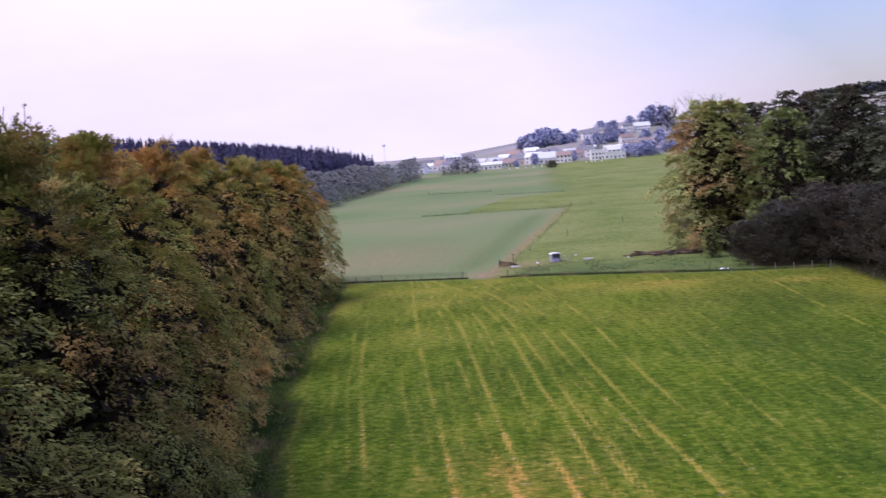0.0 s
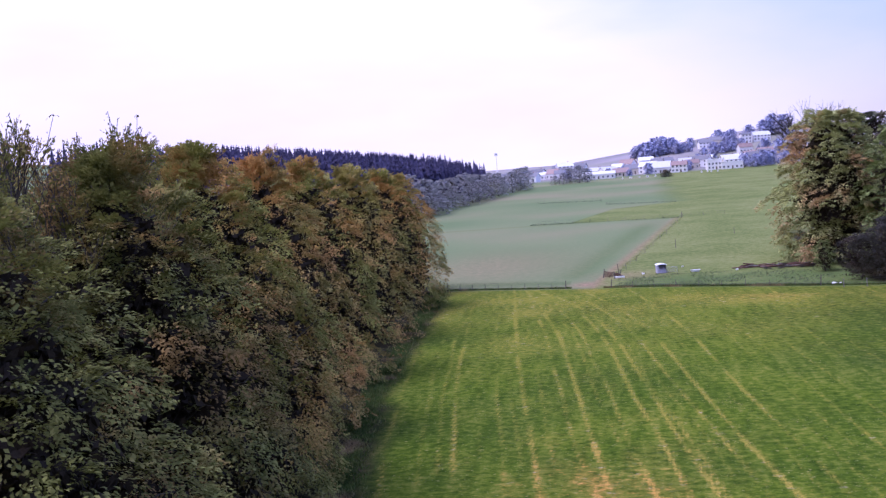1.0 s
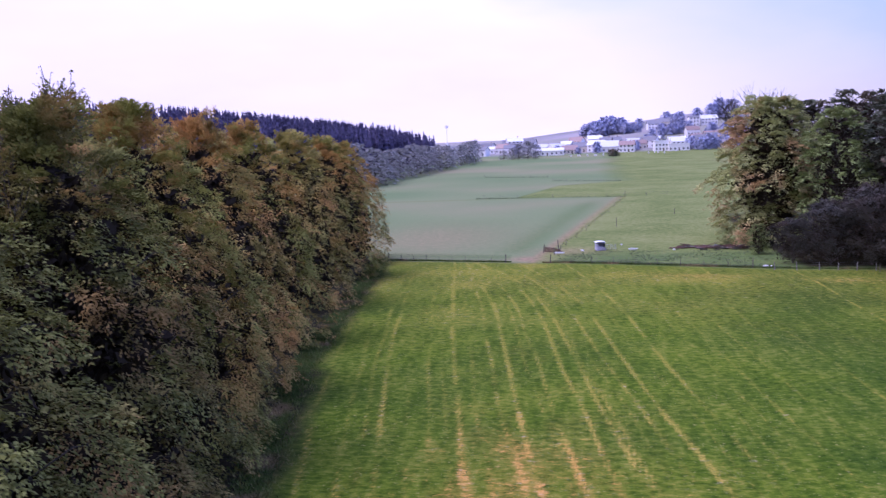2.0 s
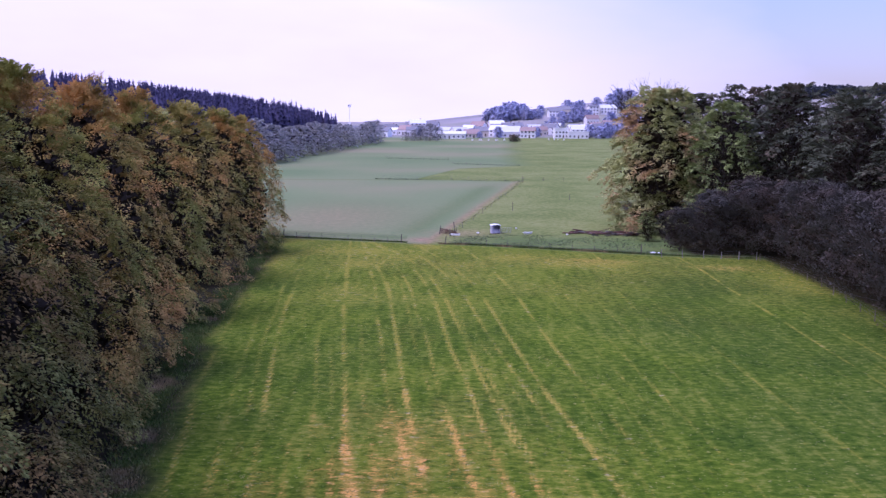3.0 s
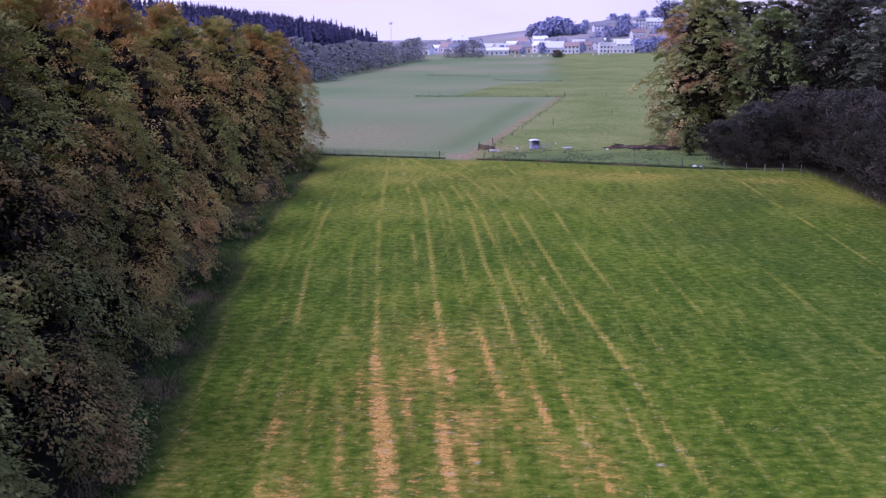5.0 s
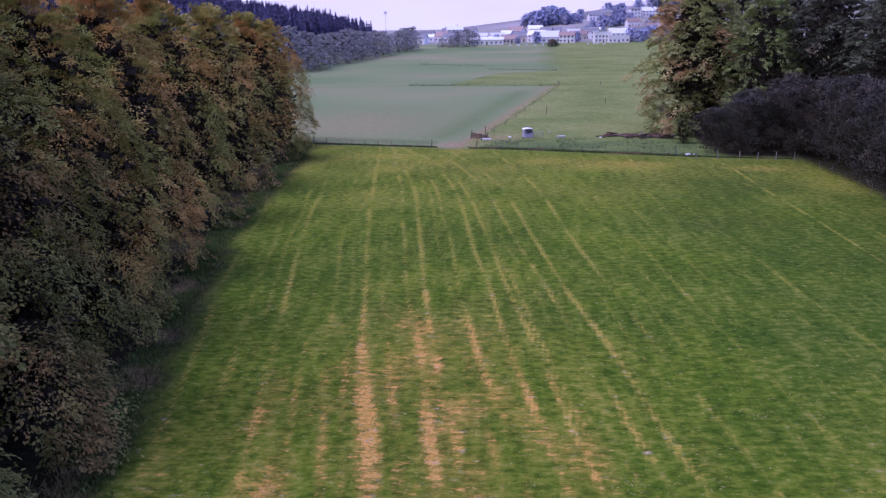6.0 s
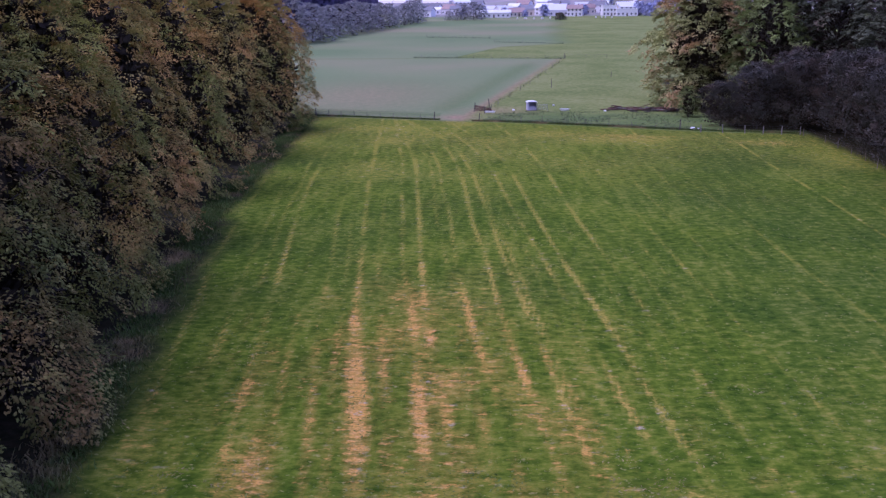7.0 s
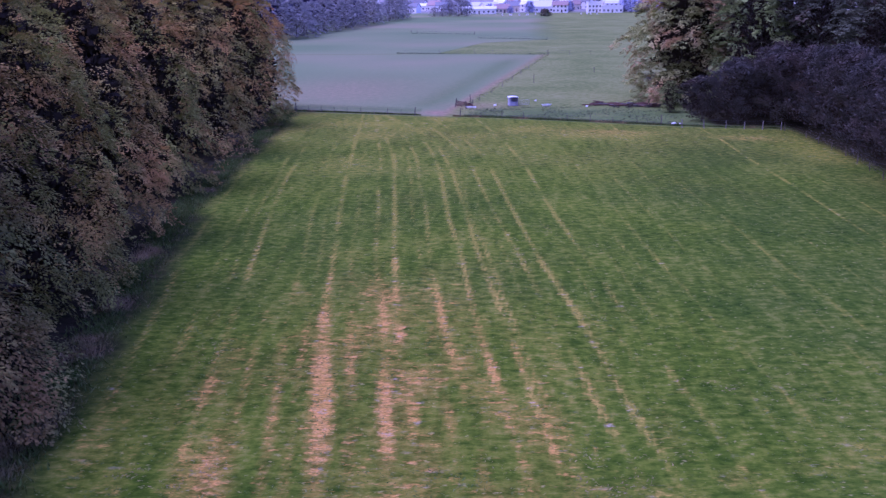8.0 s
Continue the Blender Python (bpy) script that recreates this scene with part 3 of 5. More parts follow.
def crown(rng, height, base, radius, boughs, leaves, size, profile, droop=0.5, flat=0.07, spread=0.27, lumpy=0.14, core=True, tiers=11):
    """Leaves set in boughs: each bough is a drooping fan that points outward. Gives corners, quads and the boughs' hearts."""
    u = (np.arange(boughs) + rng.random(boughs)) / boughs
    u = 1 - (1 - u) ** 1.05
    u = np.clip((np.floor(u * tiers) + 0.5 + rng.normal(0, 0.16, boughs)) / tiers, 0.0, 0.99)
    az = (np.arange(boughs) * 2.39996 + rng.normal(0, 0.35, boughs)) % math.tau
    ph = rng.random(4) * math.tau
    lump = 1 + lumpy * (np.sin(2 * az + ph[0] + 3 * u) * 0.5 + np.sin(4 * az + ph[1] + 9 * u) * 0.5)
    reach = radius * profile(u) * lump
    inner = rng.random(boughs) < 0.22
    rho = reach * np.where(inner, rng.uniform(0.15, 0.55, boughs), rng.uniform(0.66, 1.02, boughs))
    z = base + (height - base) * u
    out = np.stack([np.cos(az), np.sin(az), np.zeros(boughs)], 1)
    tang = np.stack([-np.sin(az), np.cos(az), np.zeros(boughs)], 1)
    heart = out * rho[:, None] + np.array([0, 0, 1]) * z[:, None]
    length = radius * spread * rng.uniform(0.7, 1.35, boughs) * (0.7 + 0.4 * profile(u)) * np.interp(u, [0, 0.65, 1], [1.1, 1.0, 0.5])
    rise = np.interp(u, [0, 0.5, 0.8, 1], [-0.1, 0.25, 0.7, 1.1]) + rng.normal(0, 0.15, boughs)
    per = leaves // boughs
    b = np.repeat(np.arange(boughs), per)
    n = len(b)
    tw, rad = rng.random(n) * math.tau, np.sqrt(rng.random(n))
    a, c = rad * np.cos(tw), rad * np.sin(tw)
    ragged = 1 + 0.22 * np.sin(5 * tw + b * 1.7) + 0.15 * np.sin(9 * tw + b * 2.9)
    a, c = a * ragged, c * ragged * 0.8
    fan = np.abs(rng.normal(0, 1, n)) - 3.2 * (1 - rad)
    zoff = rise[b] * a - droop * np.interp(u, [0, 0.6, 1], [1.0, 0.9, 0.3])[b] * np.clip(a + 0.3, 0, 2) ** 2 - flat * fan - 0.25 * c * c
    centre = heart[b] + out[b] * (a * length[b])[:, None] + tang[b] * (c * length[b])[:, None]
    centre[:, 2] += zoff * length[b]
    centre += rng.normal(0, 0.05, (n, 3))
    normal = np.array([0, 0, 1.0]) + out[b] * 0.5 + rng.normal(0, 0.3, (n, 3))
    along = out[b] - np.array([0, 0, 0.7]) * np.clip(a + 0.2, 0, 1.2)[:, None] + rng.normal(0, 0.38, (n, 3))
    if core:
        # the shaded inside of the crown, where the leaves stand close
        m = leaves // 5
        cu, ca = rng.uniform(0.02, 0.9, m), rng.random(m) * math.tau
        cr = radius * profile(cu) * 0.58 * np.sqrt(rng.random(m))
        inside = np.stack([np.cos(ca) * cr, np.sin(ca) * cr, base + (height - base) * cu], 1)
        cv, cf = leaf_quads(rng, inside, rng.normal(0, 1, (m, 3)), rng.normal(0, 1, (m, 3)), size * 1.15)
    keep = centre[:, 2] > 0.25
    v, f = leaf_quads(rng, centre[keep], normal[keep], along[keep], size)
    if core:
        v, f = np.concatenate([v, cv]), np.concatenate([f, cf + len(v)])
    return v, f, heart, u


def beech_cone(u):
    """Broad and low-skirted, drawn in steadily to a rounded head."""
    return np.interp(u, [0, 0.10, 0.28, 0.55, 0.76, 0.90, 1], [0.84, 0.97, 1.0, 0.90, 0.70, 0.42, 0.12])


def spray_crown(rng, height, base, radius, boughs, leaves, size, profile, sprays=16, hang=0.55, bough=0.30, spray=0.62, lumpy=0.14, core=1.0, open_top=0.0, inner=0.085):
    """Boughs that hang outward like shingles; each is a long cushion set with feather-shaped sprays of leaves. Gives corners, quads and the boughs' hearts."""
    u = (np.arange(boughs) + rng.random(boughs)) / boughs
    u = np.clip(1 - (1 - u) ** 1.25, 0.01, 0.985)
    az = (np.arange(boughs) * 2.39996 + rng.normal(0, 0.3, boughs)) % math.tau
    ph = rng.random(4) * math.tau
    lump = 1 + lumpy * (np.sin(2 * az + ph[0] + 4 * u) * 0.5 + np.sin(5 * az + ph[1] + 13 * u) * 0.5) + rng.normal(0, 0.06, boughs)
    reach = radius * profile(u) * lump
    up = np.array([0, 0, 1.0])
    out = np.stack([np.cos(az), np.sin(az), np.zeros(boughs)], 1)
    tang = np.stack([-np.sin(az), np.cos(az), np.zeros(boughs)], 1)
    big = radius * bough * rng.uniform(0.72, 1.35, boughs) * np.interp(u, [0, 0.7, 1], [1.08, 0.95, 0.62])
    fall = hang * np.interp(u, [0, 0.5, 0.8, 1], [1.0, 0.9, 0.35, -1.0]) + rng.normal(0, 0.12, boughs)
    way = out - up * fall[:, None]
    way /= np.linalg.norm(way, axis=1, keepdims=True)
    top = np.cross(way, tang)
    top *= np.sign(top[:, 2:3] + 1e-6)
    heart = out * np.maximum(reach - 0.75 * big, 0.1)[:, None] + up * (base + (height - base) * u - 0.35 * big * fall)[:, None]

    def cushion(i, q, share):
        return heart[i] + share * big[i][:, None] * (way[i] * q[:, :1] * 1.45 + tang[i] * q[:, 1:2] * 1.0 + top[i] * q[:, 2:] * 0.55)

    # the sprays, on the upper and outer face of each cushion
    b = np.repeat(np.arange(boughs), sprays)
    n = len(b)
    q = rng.normal(0, 1, (n, 3)) + np.array([0.7, 0, 1.0])
    q /= np.linalg.norm(q, axis=1, keepdims=True)
    root = cushion(b, q, 0.80)
    swell = way[b] * q[:, :1] * 0.7 + tang[b] * q[:, 1:2] + top[b] * q[:, 2:] * 1.2
    point = way[b] * 0.85 + swell * 0.55 - up * 0.12 + rng.normal(0, 0.2, (n, 3))
    point /= np.linalg.norm(point, axis=1, keepdims=True)
    face = top[b] * 0.8 + swell * 0.6 + up * 0.35 + rng.normal(0, 0.15, (n, 3))
    face -= point * (face * point).sum(1, keepdims=True)
    face /= np.linalg.norm(face, axis=1, keepdims=True)
    side = np.cross(face, point)
    long = spray * big[b] * rng.uniform(0.6, 1.4, n)
    # the leaves of each spray, to both sides of its twig
    per = max(4, leaves // n)
    k = np.repeat(np.arange(n), per)
    m = len(k)
    t = rng.random(m) ** 0.85
    off = rng.uniform(-1, 1, m) * 0.46 * np.sin(np.pi * np.clip(t * 0.86 + 0.12, 0, 1)) ** 0.8
    centre = root[k] + point[k] * (long[k] * (t - 0.25))[:, None] + side[k] * (long[k] * off)[:, None]
    centre[:, 2] -= long[k] * (0.22 * t * t + 0.16 * np.abs(off))
    centre += rng.normal(0, 0.03 + 0.03 * radius / 5, (m, 3))
    along = point[k] * 0.8 + side[k] * np.sign(off)[:, None] * 0.6 - up * 0.2 + rng.normal(0, 0.22, (m, 3))
    normal = face[k] + rng.normal(0, 0.18, (m, 3))
    keep = (centre[:, 2] > 0.2) & (rng.random(m) > open_top * np.clip((centre[:, 2] / height - 0.75) * 4, 0, 1))
    v, f = leaf_quads(rng, centre[keep], normal[keep], along[keep], size)
    # close-set brown twigs, kept dark to stand for shade in the inner crown
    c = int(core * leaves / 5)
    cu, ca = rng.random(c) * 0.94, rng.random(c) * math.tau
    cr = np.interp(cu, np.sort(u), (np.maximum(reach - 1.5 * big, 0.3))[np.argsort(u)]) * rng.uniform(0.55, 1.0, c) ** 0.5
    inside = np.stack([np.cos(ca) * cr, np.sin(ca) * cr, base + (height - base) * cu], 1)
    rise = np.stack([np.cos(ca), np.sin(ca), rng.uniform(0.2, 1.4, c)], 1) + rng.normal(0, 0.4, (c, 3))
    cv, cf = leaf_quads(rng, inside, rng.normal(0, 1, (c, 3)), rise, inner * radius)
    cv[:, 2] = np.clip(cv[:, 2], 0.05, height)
    return v, f, heart, u, cv, cf


def broadleaf(name, seed, height, base, radius, boughs, leaves, size, mat, label, category="tree", profile=beech_profile, thick=0.32, group="", limbs_shown=46, grown=crown, **kw):
    """A tree: tapered trunk, limbs out to the boughs, and leaves."""
    rng = np.random.default_rng(seed)
    v, f, heart, u, *twigs = grown(rng, height, base, radius, boughs, leaves, size, profile, **kw)
    top = empty(name, Matrix(), label, category, group)
    bend = rng.normal(0, 0.25, (7, 2)) * np.linspace(0, 1, 7)[:, None]
    zs = np.linspace(-0.3, height * 0.93, 7)
    pts = [(bend[i, 0], bend[i, 1], zs[i]) for i in range(7)]
    tv, tf = tube(pts, [thick * 1.35] + [thick * (1 - 0.94 * k / 6) for k in range(1, 7)], 9)
    part_arrays("trunk", tv, tf, M_BARK, top, smooth=True)
    limbs = []
    for k in range(0, boughs, max(1, boughs // limbs_shown)):
        p = heart[k]
        zb = max(0.4, p[2] - 0.55 * math.hypot(p[0], p[1]) - 0.6)
        zb = min(zb, height * 0.9)
        bx, by = np.interp(zb, zs, bend[:, 0]), np.interp(zb, zs, bend[:, 1])
        mid = ((bx + p[0]) / 2, (by + p[1]) / 2, (zb + p[2]) / 2 + 0.25)
        limbs.append(tube([(bx, by, zb), mid, tuple(p), tuple(p * 1.0 + np.array([p[0], p[1], 0]) * 0.12)], [thick * 0.34, thick * 0.2, thick * 0.1, 0.01], 5))
    lv, lf = joined(limbs)
    part_arrays("branchwork", lv, lf, M_BARK, top, smooth=True)
    part_arrays("foliage", v, f, mat, top)
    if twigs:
        tagged(part_arrays("inner_crown", *twigs, M_SHADE_TWIG, top), kind="stuff")
    return top


def put(ob, x, y, turn=0.0, scale=1.0, tall=1.0):
    ob.matrix_basis = pose(x, y, float(land(x, y)), 0, 0, turn) @ Matrix.Diagonal((scale, scale, scale * tall, 1))
    return ob


def plant(kinds, places, labels=None, seed=1):
    """The first of each kind stands at its first place; the rest are copies that share its meshes."""
    rng = random.Random(seed)
    used = set()
    for i, (k, x, y, s, tall) in enumerate(places):
        src = kinds[k]
        turn = rng.uniform(0, 360)
        if k in used:
            ob = copy_thing(src, Matrix())
        else:
            used.add(k)
            ob = src
        put(ob, x, y, turn, s, tall)


def beech_edge(y):
    """How far the beeches reach out over the meadow."""
    return float(np.interp(y, [0, 25, 45, 66, 95, 129, 155, 180], [-13.5, -15.5, -17.6, -21.3, -25.0, -27.6, -28.8, -31.5]))


BEECH_LABEL = "tall beech with olive-green spring leaves at the meadow's edge"
RUST_LABEL = "tall beech with tan and rusty-orange young leaves"
BEECHES, INNER = "beeches along the meadow", "beeches inside the wood"
MIX_LABEL = "tall beech with olive leaves and some rusty boughs"
near_beech = [
    broadleaf("beech_tree", 11, 21.0, 0.9, 8.6, 125, 80000, 0.22, M_BEECH, BEECH_LABEL, group=BEECHES, grown=spray_crown, profile=beech_cone, bough=0.25, sprays=20, hang=0.85),
    broadleaf("beech_tree", 12, 21.2, 0.9, 8.4, 125, 80000, 0.22, M_MIXBEECH, MIX_LABEL, group=BEECHES, grown=spray_crown, profile=beech_cone, bough=0.25, sprays=20, hang=0.85),
    broadleaf("beech_tree", 13, 21.2, 0.9, 8.4, 120, 60000, 0.25, M_RUSTBEECH, RUST_LABEL, group=BEECHES, grown=spray_crown, profile=beech_cone, bough=0.25, sprays=18, hang=0.85),
]
far_beech = [
    broadleaf("beech_tree", 21, 21.2, 0.9, 8.4, 120, 38000, 0.32, M_RUSTBEECH, RUST_LABEL, group=BEECHES, grown=spray_crown, profile=beech_cone, bough=0.26, sprays=16, hang=0.85),
    broadleaf("beech_tree", 22, 21.0, 0.9, 8.4, 120, 38000, 0.32, M_MIXBEECH, MIX_LABEL, group=BEECHES, grown=spray_crown, profile=beech_cone, bough=0.26, sprays=16, hang=0.85),
    broadleaf("beech_tree", 23, 25.0, 8.0, 5.6, 50, 8000, 0.38, M_BEECH, "slender beech with thin twiggy top inside the wood", group=INNER, grown=spray_crown, sprays=9, open_top=0.5),
    broadleaf("beech_tree", 24, 23.5, 8.0, 5.8, 50, 8000, 0.38, M_OLIVE, "tall olive-leaved hornbeam inside the wood", group=INNER, grown=spray_crown, sprays=9),
]
rng_p = random.Random(5)
# kind, distance up the meadow, size, height
plant(near_beech, [(k, beech_edge(y) - 8.0 * s, y, s, tall) for k, y, s, tall in ((0, 30, 0.95, 1.05), (0, 45, 0.92, 1.10), (1, 61, 0.88, 1.18), (2, 79, 0.86, 1.18))], seed=3)
rows = [(k, beech_edge(y) - 8.0 * s, y, s, tall) for k, y, s, tall in ((1, -14, 1.0, 1.0), (1, 9, 1.0, 0.96), (1, 101, 0.90, 1.12), (0, 126, 0.88, 1.10), (1, 150, 0.90, 1.06), (0, 169, 0.82, 1.10))]
# the rows behind, inside the wood
for i, y in enumerate([10, 24, 40, 58, 76, 94, 112, 130, 148, 166]):
    rows.append((2 + i % 2, beech_edge(y) - 18 + rng_p.uniform(-2, 2), y, (0.80 if y < 55 else 0.86) + rng_p.uniform(-0.03, 0.03), 1.0))
for i, y in enumerate([36, 54, 68, 82, 96, 110, 124, 140]):
    rows.append((2 + i % 2, beech_edge(y) - 28 + rng_p.uniform(-2, 2), y, 0.84 + rng_p.uniform(-0.03, 0.03), 1.0))
plant(far_beech, rows, seed=4)

# the wood across the meadow
OAK = "tall dark-leaved oak inside the wood"
THORN, THORNS = "dense purple-grey blackthorn thicket along the fence", "blackthorn along the fence"
right_kinds = [
    broadleaf("hornbeam_tree", 31, 24.0, 0.4, 8.6, 150, 60000, 0.46, M_OLIVE, "broad tree with olive and rust-coloured leaves at the wood's corner", profile=round_profile, grown=spray_crown, bough=0.30, sprays=24, hang=0.3, spray=0.5, lumpy=0.14),
    broadleaf("oak_tree", 32, 24.3, 3.0, 7.6, 84, 19000, 0.50, M_DARKLEAF, OAK, group="oaks in the wood", profile=round_profile, grown=spray_crown, core=1.15, bough=0.28, sprays=12, hang=0.2, lumpy=0.3, open_top=0.3),
    broadleaf("oak_tree", 33, 24.3, 3.0, 7.4, 84, 19000, 0.50, M_DARKLEAF, OAK, group="oaks in the wood", profile=round_profile, grown=spray_crown, core=1.15, bough=0.28, sprays=12, hang=0.2, lumpy=0.3, open_top=0.3),
    broadleaf("blackthorn_bush", 34, 11.5, 1.1, 4.9, 70, 11500, 0.31, M_PURPLE, THORN, "bush", bush_profile, 0.14, THORNS, grown=spray_crown, bough=0.24, sprays=15, hang=-1.0, spray=1.45, lumpy=0.4),
    broadleaf("blackthorn_bush", 35, 11.5, 1.1, 4.9, 70, 11500, 0.31, M_PURPLE, THORN, "bush", bush_profile, 0.14, THORNS, grown=spray_crown, bough=0.24, sprays=15, hang=-1.0, spray=1.45, lumpy=0.4),
    broadleaf("maple_tree", 36, 21.0, 2.0, 6.0, 80, 24000, 0.40, M_MAPLE, "bright green young maple in the wood", profile=round_profile, grown=spray_crown, bough=0.26, hang=0.3),
]
plant(right_kinds, [
    (0, 36.3, 182, 1.0, 1.02), (5, 44.6, 171, 1.0, 1.08), (5, 31.6, 168.0, 0.26, 0.9), (1, 52, 186, 1.0, 1.04), (2, 56, 172, 1.0, 1.06), (1, 64, 163, 1.0, 1.02), (2, 60, 152, 0.95, 1.0),
    (1, 66, 140, 1.0, 0.97), (2, 62, 127, 1.0, 0.94), (1, 61, 114, 1.0, 0.92), (2, 60, 100, 1.0, 0.9), (2, 48, 203, 1.0, 1.0),
    (1, 62, 196, 1.0, 1.02), (2, 70, 182, 1.0, 1.0), (1, 58, 88, 1.0, 0.9),
    (3, 34.2, 155.6, 0.62, 0.95), (4, 39, 153.0, 0.76, 1.0), (3, 44.2, 151.6, 0.90, 1.0), (4, 48.4, 147.5, 1.0, 1.0), (3, 49.0, 139, 1.0, 1.05), (4, 48.7, 131, 1.0, 1.05), (3, 48.4, 122, 1.0, 1.0),
    (4, 47.5, 113, 1.0, 1.08), (3, 46.4, 104, 1.0, 1.05), (4, 45.2, 95, 1.0, 1.0), (3, 44.2, 86, 1.0, 1.0), (4, 43.4, 77, 1.0, 1.0), (3, 41, 161, 0.8, 1.0), (4, 47, 161, 1.0, 1.0),
], seed=8)


def bare_tree(seed, height, label="tall leafless tree with fine grey twigs", upright=0.4, spare=0):
    """A crown of limbs that fork three times, bare or with a few young leaves at the tips."""
    rng = random.Random(seed)
    top = empty("bare_tree", Matrix(), label, "tree")
    pieces, tips = [], []

    def grow(p, way, length, r, level):
        q = p + way * length
        pieces.append(tube([p, p + way * length * 0.5 + Vector((rng.uniform(-1, 1), rng.uniform(-1, 1), 0)) * length * 0.06, q], [r, r * 0.8, r * 0.6], 4))
        if level == 0:
            tips.append((p, q))
            return
        for _ in range(4 if level > 1 else 5):
            turn = Vector((rng.uniform(-1, 1), rng.uniform(-1, 1), rng.uniform(-0.5, 0.5) + upright))
            grow(p.lerp(q, rng.uniform(0.5, 1.0)), (way + turn * 0.75).normalized(), length * rng.uniform(0.5, 0.72), r * 0.55, level - 1)

    tv, tf = tube([(0, 0, -0.3), (0.1, 0, height * 0.25), (0.0, 0.2, height * 0.5)], [0.4, 0.32, 0.24], 9)
    part_arrays("trunk", tv, tf, M_BARK, top, smooth=True)
    for k in range(7):
        a = k * 0.93
        grow(Vector((0, 0.1, height * (0.36 + 0.02 * k))), Vector((math.cos(a) * 0.6, math.sin(a) * 0.6, 0.9)).normalized(), height * 0.25, 0.14, 3)
    lv, lf = joined(pieces)
    part_arrays("branchwork", lv, lf, M_BARK, top)
    if spare:
        r2 = np.random.default_rng(seed)
        ends = np.array([[tuple(p), tuple(q)] for p, q in tips])
        k = np.repeat(np.arange(len(ends)), spare)
        s = r2.random((len(k), 1))
        c = ends[k, 0] * (1 - s) + ends[k, 1] * s + r2.normal(0, 0.10, (len(k), 3))
        v, f = leaf_quads(r2, c, r2.normal(0, 1, (len(k), 3)) + np.array([0, 0, 0.6]), ends[k, 1] - ends[k, 0] + r2.normal(0, 0.2, (len(k), 3)), 0.20)
        part_arrays("foliage", v, f, M_BEECH, top)
    return top


put(bare_tree(3, 31), 43, 236)
# feathery young trees that rise behind the first beeches
feathery = bare_tree(9, 25.5, "slender feathery tree with few small young leaves", 0.75, 14)
other = bare_tree(10, 24.5, "slender feathery tree with few small young leaves", 0.75, 14)
plant([feathery, other], [(0, -29.5, 41, 1.02, 1.0), (1, -33.5, 47, 1.06, 1.0), (0, -32.0, 53, 1.05, 1.0), (1, -35.5, 58, 1.10, 1.0), (0, -34.5, 65, 1.05, 1.0), (1, -37.0, 71, 1.04, 1.0), (0, -31.0, 34, 1.0, 1.0)], seed=15)

# grey-green willows, hazed in colour, along the far side of the crop field
willow = [broadleaf("willow_tree", 41 + k, 12.5, 0.4, 6.2, 40, 4200, 0.72, M_HAZED_WILLOW, "rounded grey-green willow paled with painted haze, at the crop field's edge", "tree", bush_profile, 0.25,
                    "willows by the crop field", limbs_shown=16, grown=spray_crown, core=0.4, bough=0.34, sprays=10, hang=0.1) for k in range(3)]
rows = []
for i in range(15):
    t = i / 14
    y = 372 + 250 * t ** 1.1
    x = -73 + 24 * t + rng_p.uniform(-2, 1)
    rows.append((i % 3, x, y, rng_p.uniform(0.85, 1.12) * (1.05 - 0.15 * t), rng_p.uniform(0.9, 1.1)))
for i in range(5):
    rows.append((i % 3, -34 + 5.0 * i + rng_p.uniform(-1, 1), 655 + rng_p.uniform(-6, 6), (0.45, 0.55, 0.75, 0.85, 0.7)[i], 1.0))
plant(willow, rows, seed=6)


def spruce_arrays(rng, height, radius):
    """Tiers of drooping branches round a stem."""
    cs, ns, al = [], [], []
    tiers = 10
    for k in range(tiers):
        u = 0.93 * k / (tiers - 1)
        r = radius * (1 - u) ** 0.85 + 0.35
        z = height * (0.10 + 0.90 * u)
        m = int(9 + 10 * (1 - u))
        a = rng.random(m) * math.tau
        o = np.stack([np.cos(a), np.sin(a), np.full(m, -0.45 + 0.5 * u)], 1)
        cs.append(np.array([0, 0, z]) + o * (r * rng.uniform(0.4, 0.62, (m, 1))))
        ns.append(np.stack([np.cos(a) * 0.6, np.sin(a) * 0.6, np.ones(m)], 1) + rng.normal(0, 0.25, (m, 3)))
        al.append(o * r)
    c, nrm, along = np.concatenate(cs), np.concatenate(ns), np.concatenate(al)
    size = np.linalg.norm(along, axis=1, keepdims=True)
    nrm = nrm / np.linalg.norm(nrm, axis=1, keepdims=True)
    d = along / size
    d = d - nrm * (d * nrm).sum(1, keepdims=True)
    side = np.cross(nrm, d)
    size = np.maximum(size, 0.5)
    v = np.stack([c - d * size * 0.6, c + side * size * 0.55, c + d * size * 0.6, c - side * size * 0.55], 1).reshape(-1, 3)
    f = np.arange(len(v)).reshape(-1, 4)
    ring = np.array([(math.cos(math.tau * k / 8) * radius * 0.72, math.sin(math.tau * k / 8) * radius * 0.72, height * 0.06) for k in range(8)])
    tip = np.array([(0, 0, height * 1.0), (0.05, 0, height * 1.0)])
    k0 = len(v)
    cone = np.array([(k0 + k, k0 + (k + 1) % 8, k0 + 8, k0 + 9) for k in range(8)])
    return np.concatenate([v, ring, tip]), np.concatenate([f, cone])


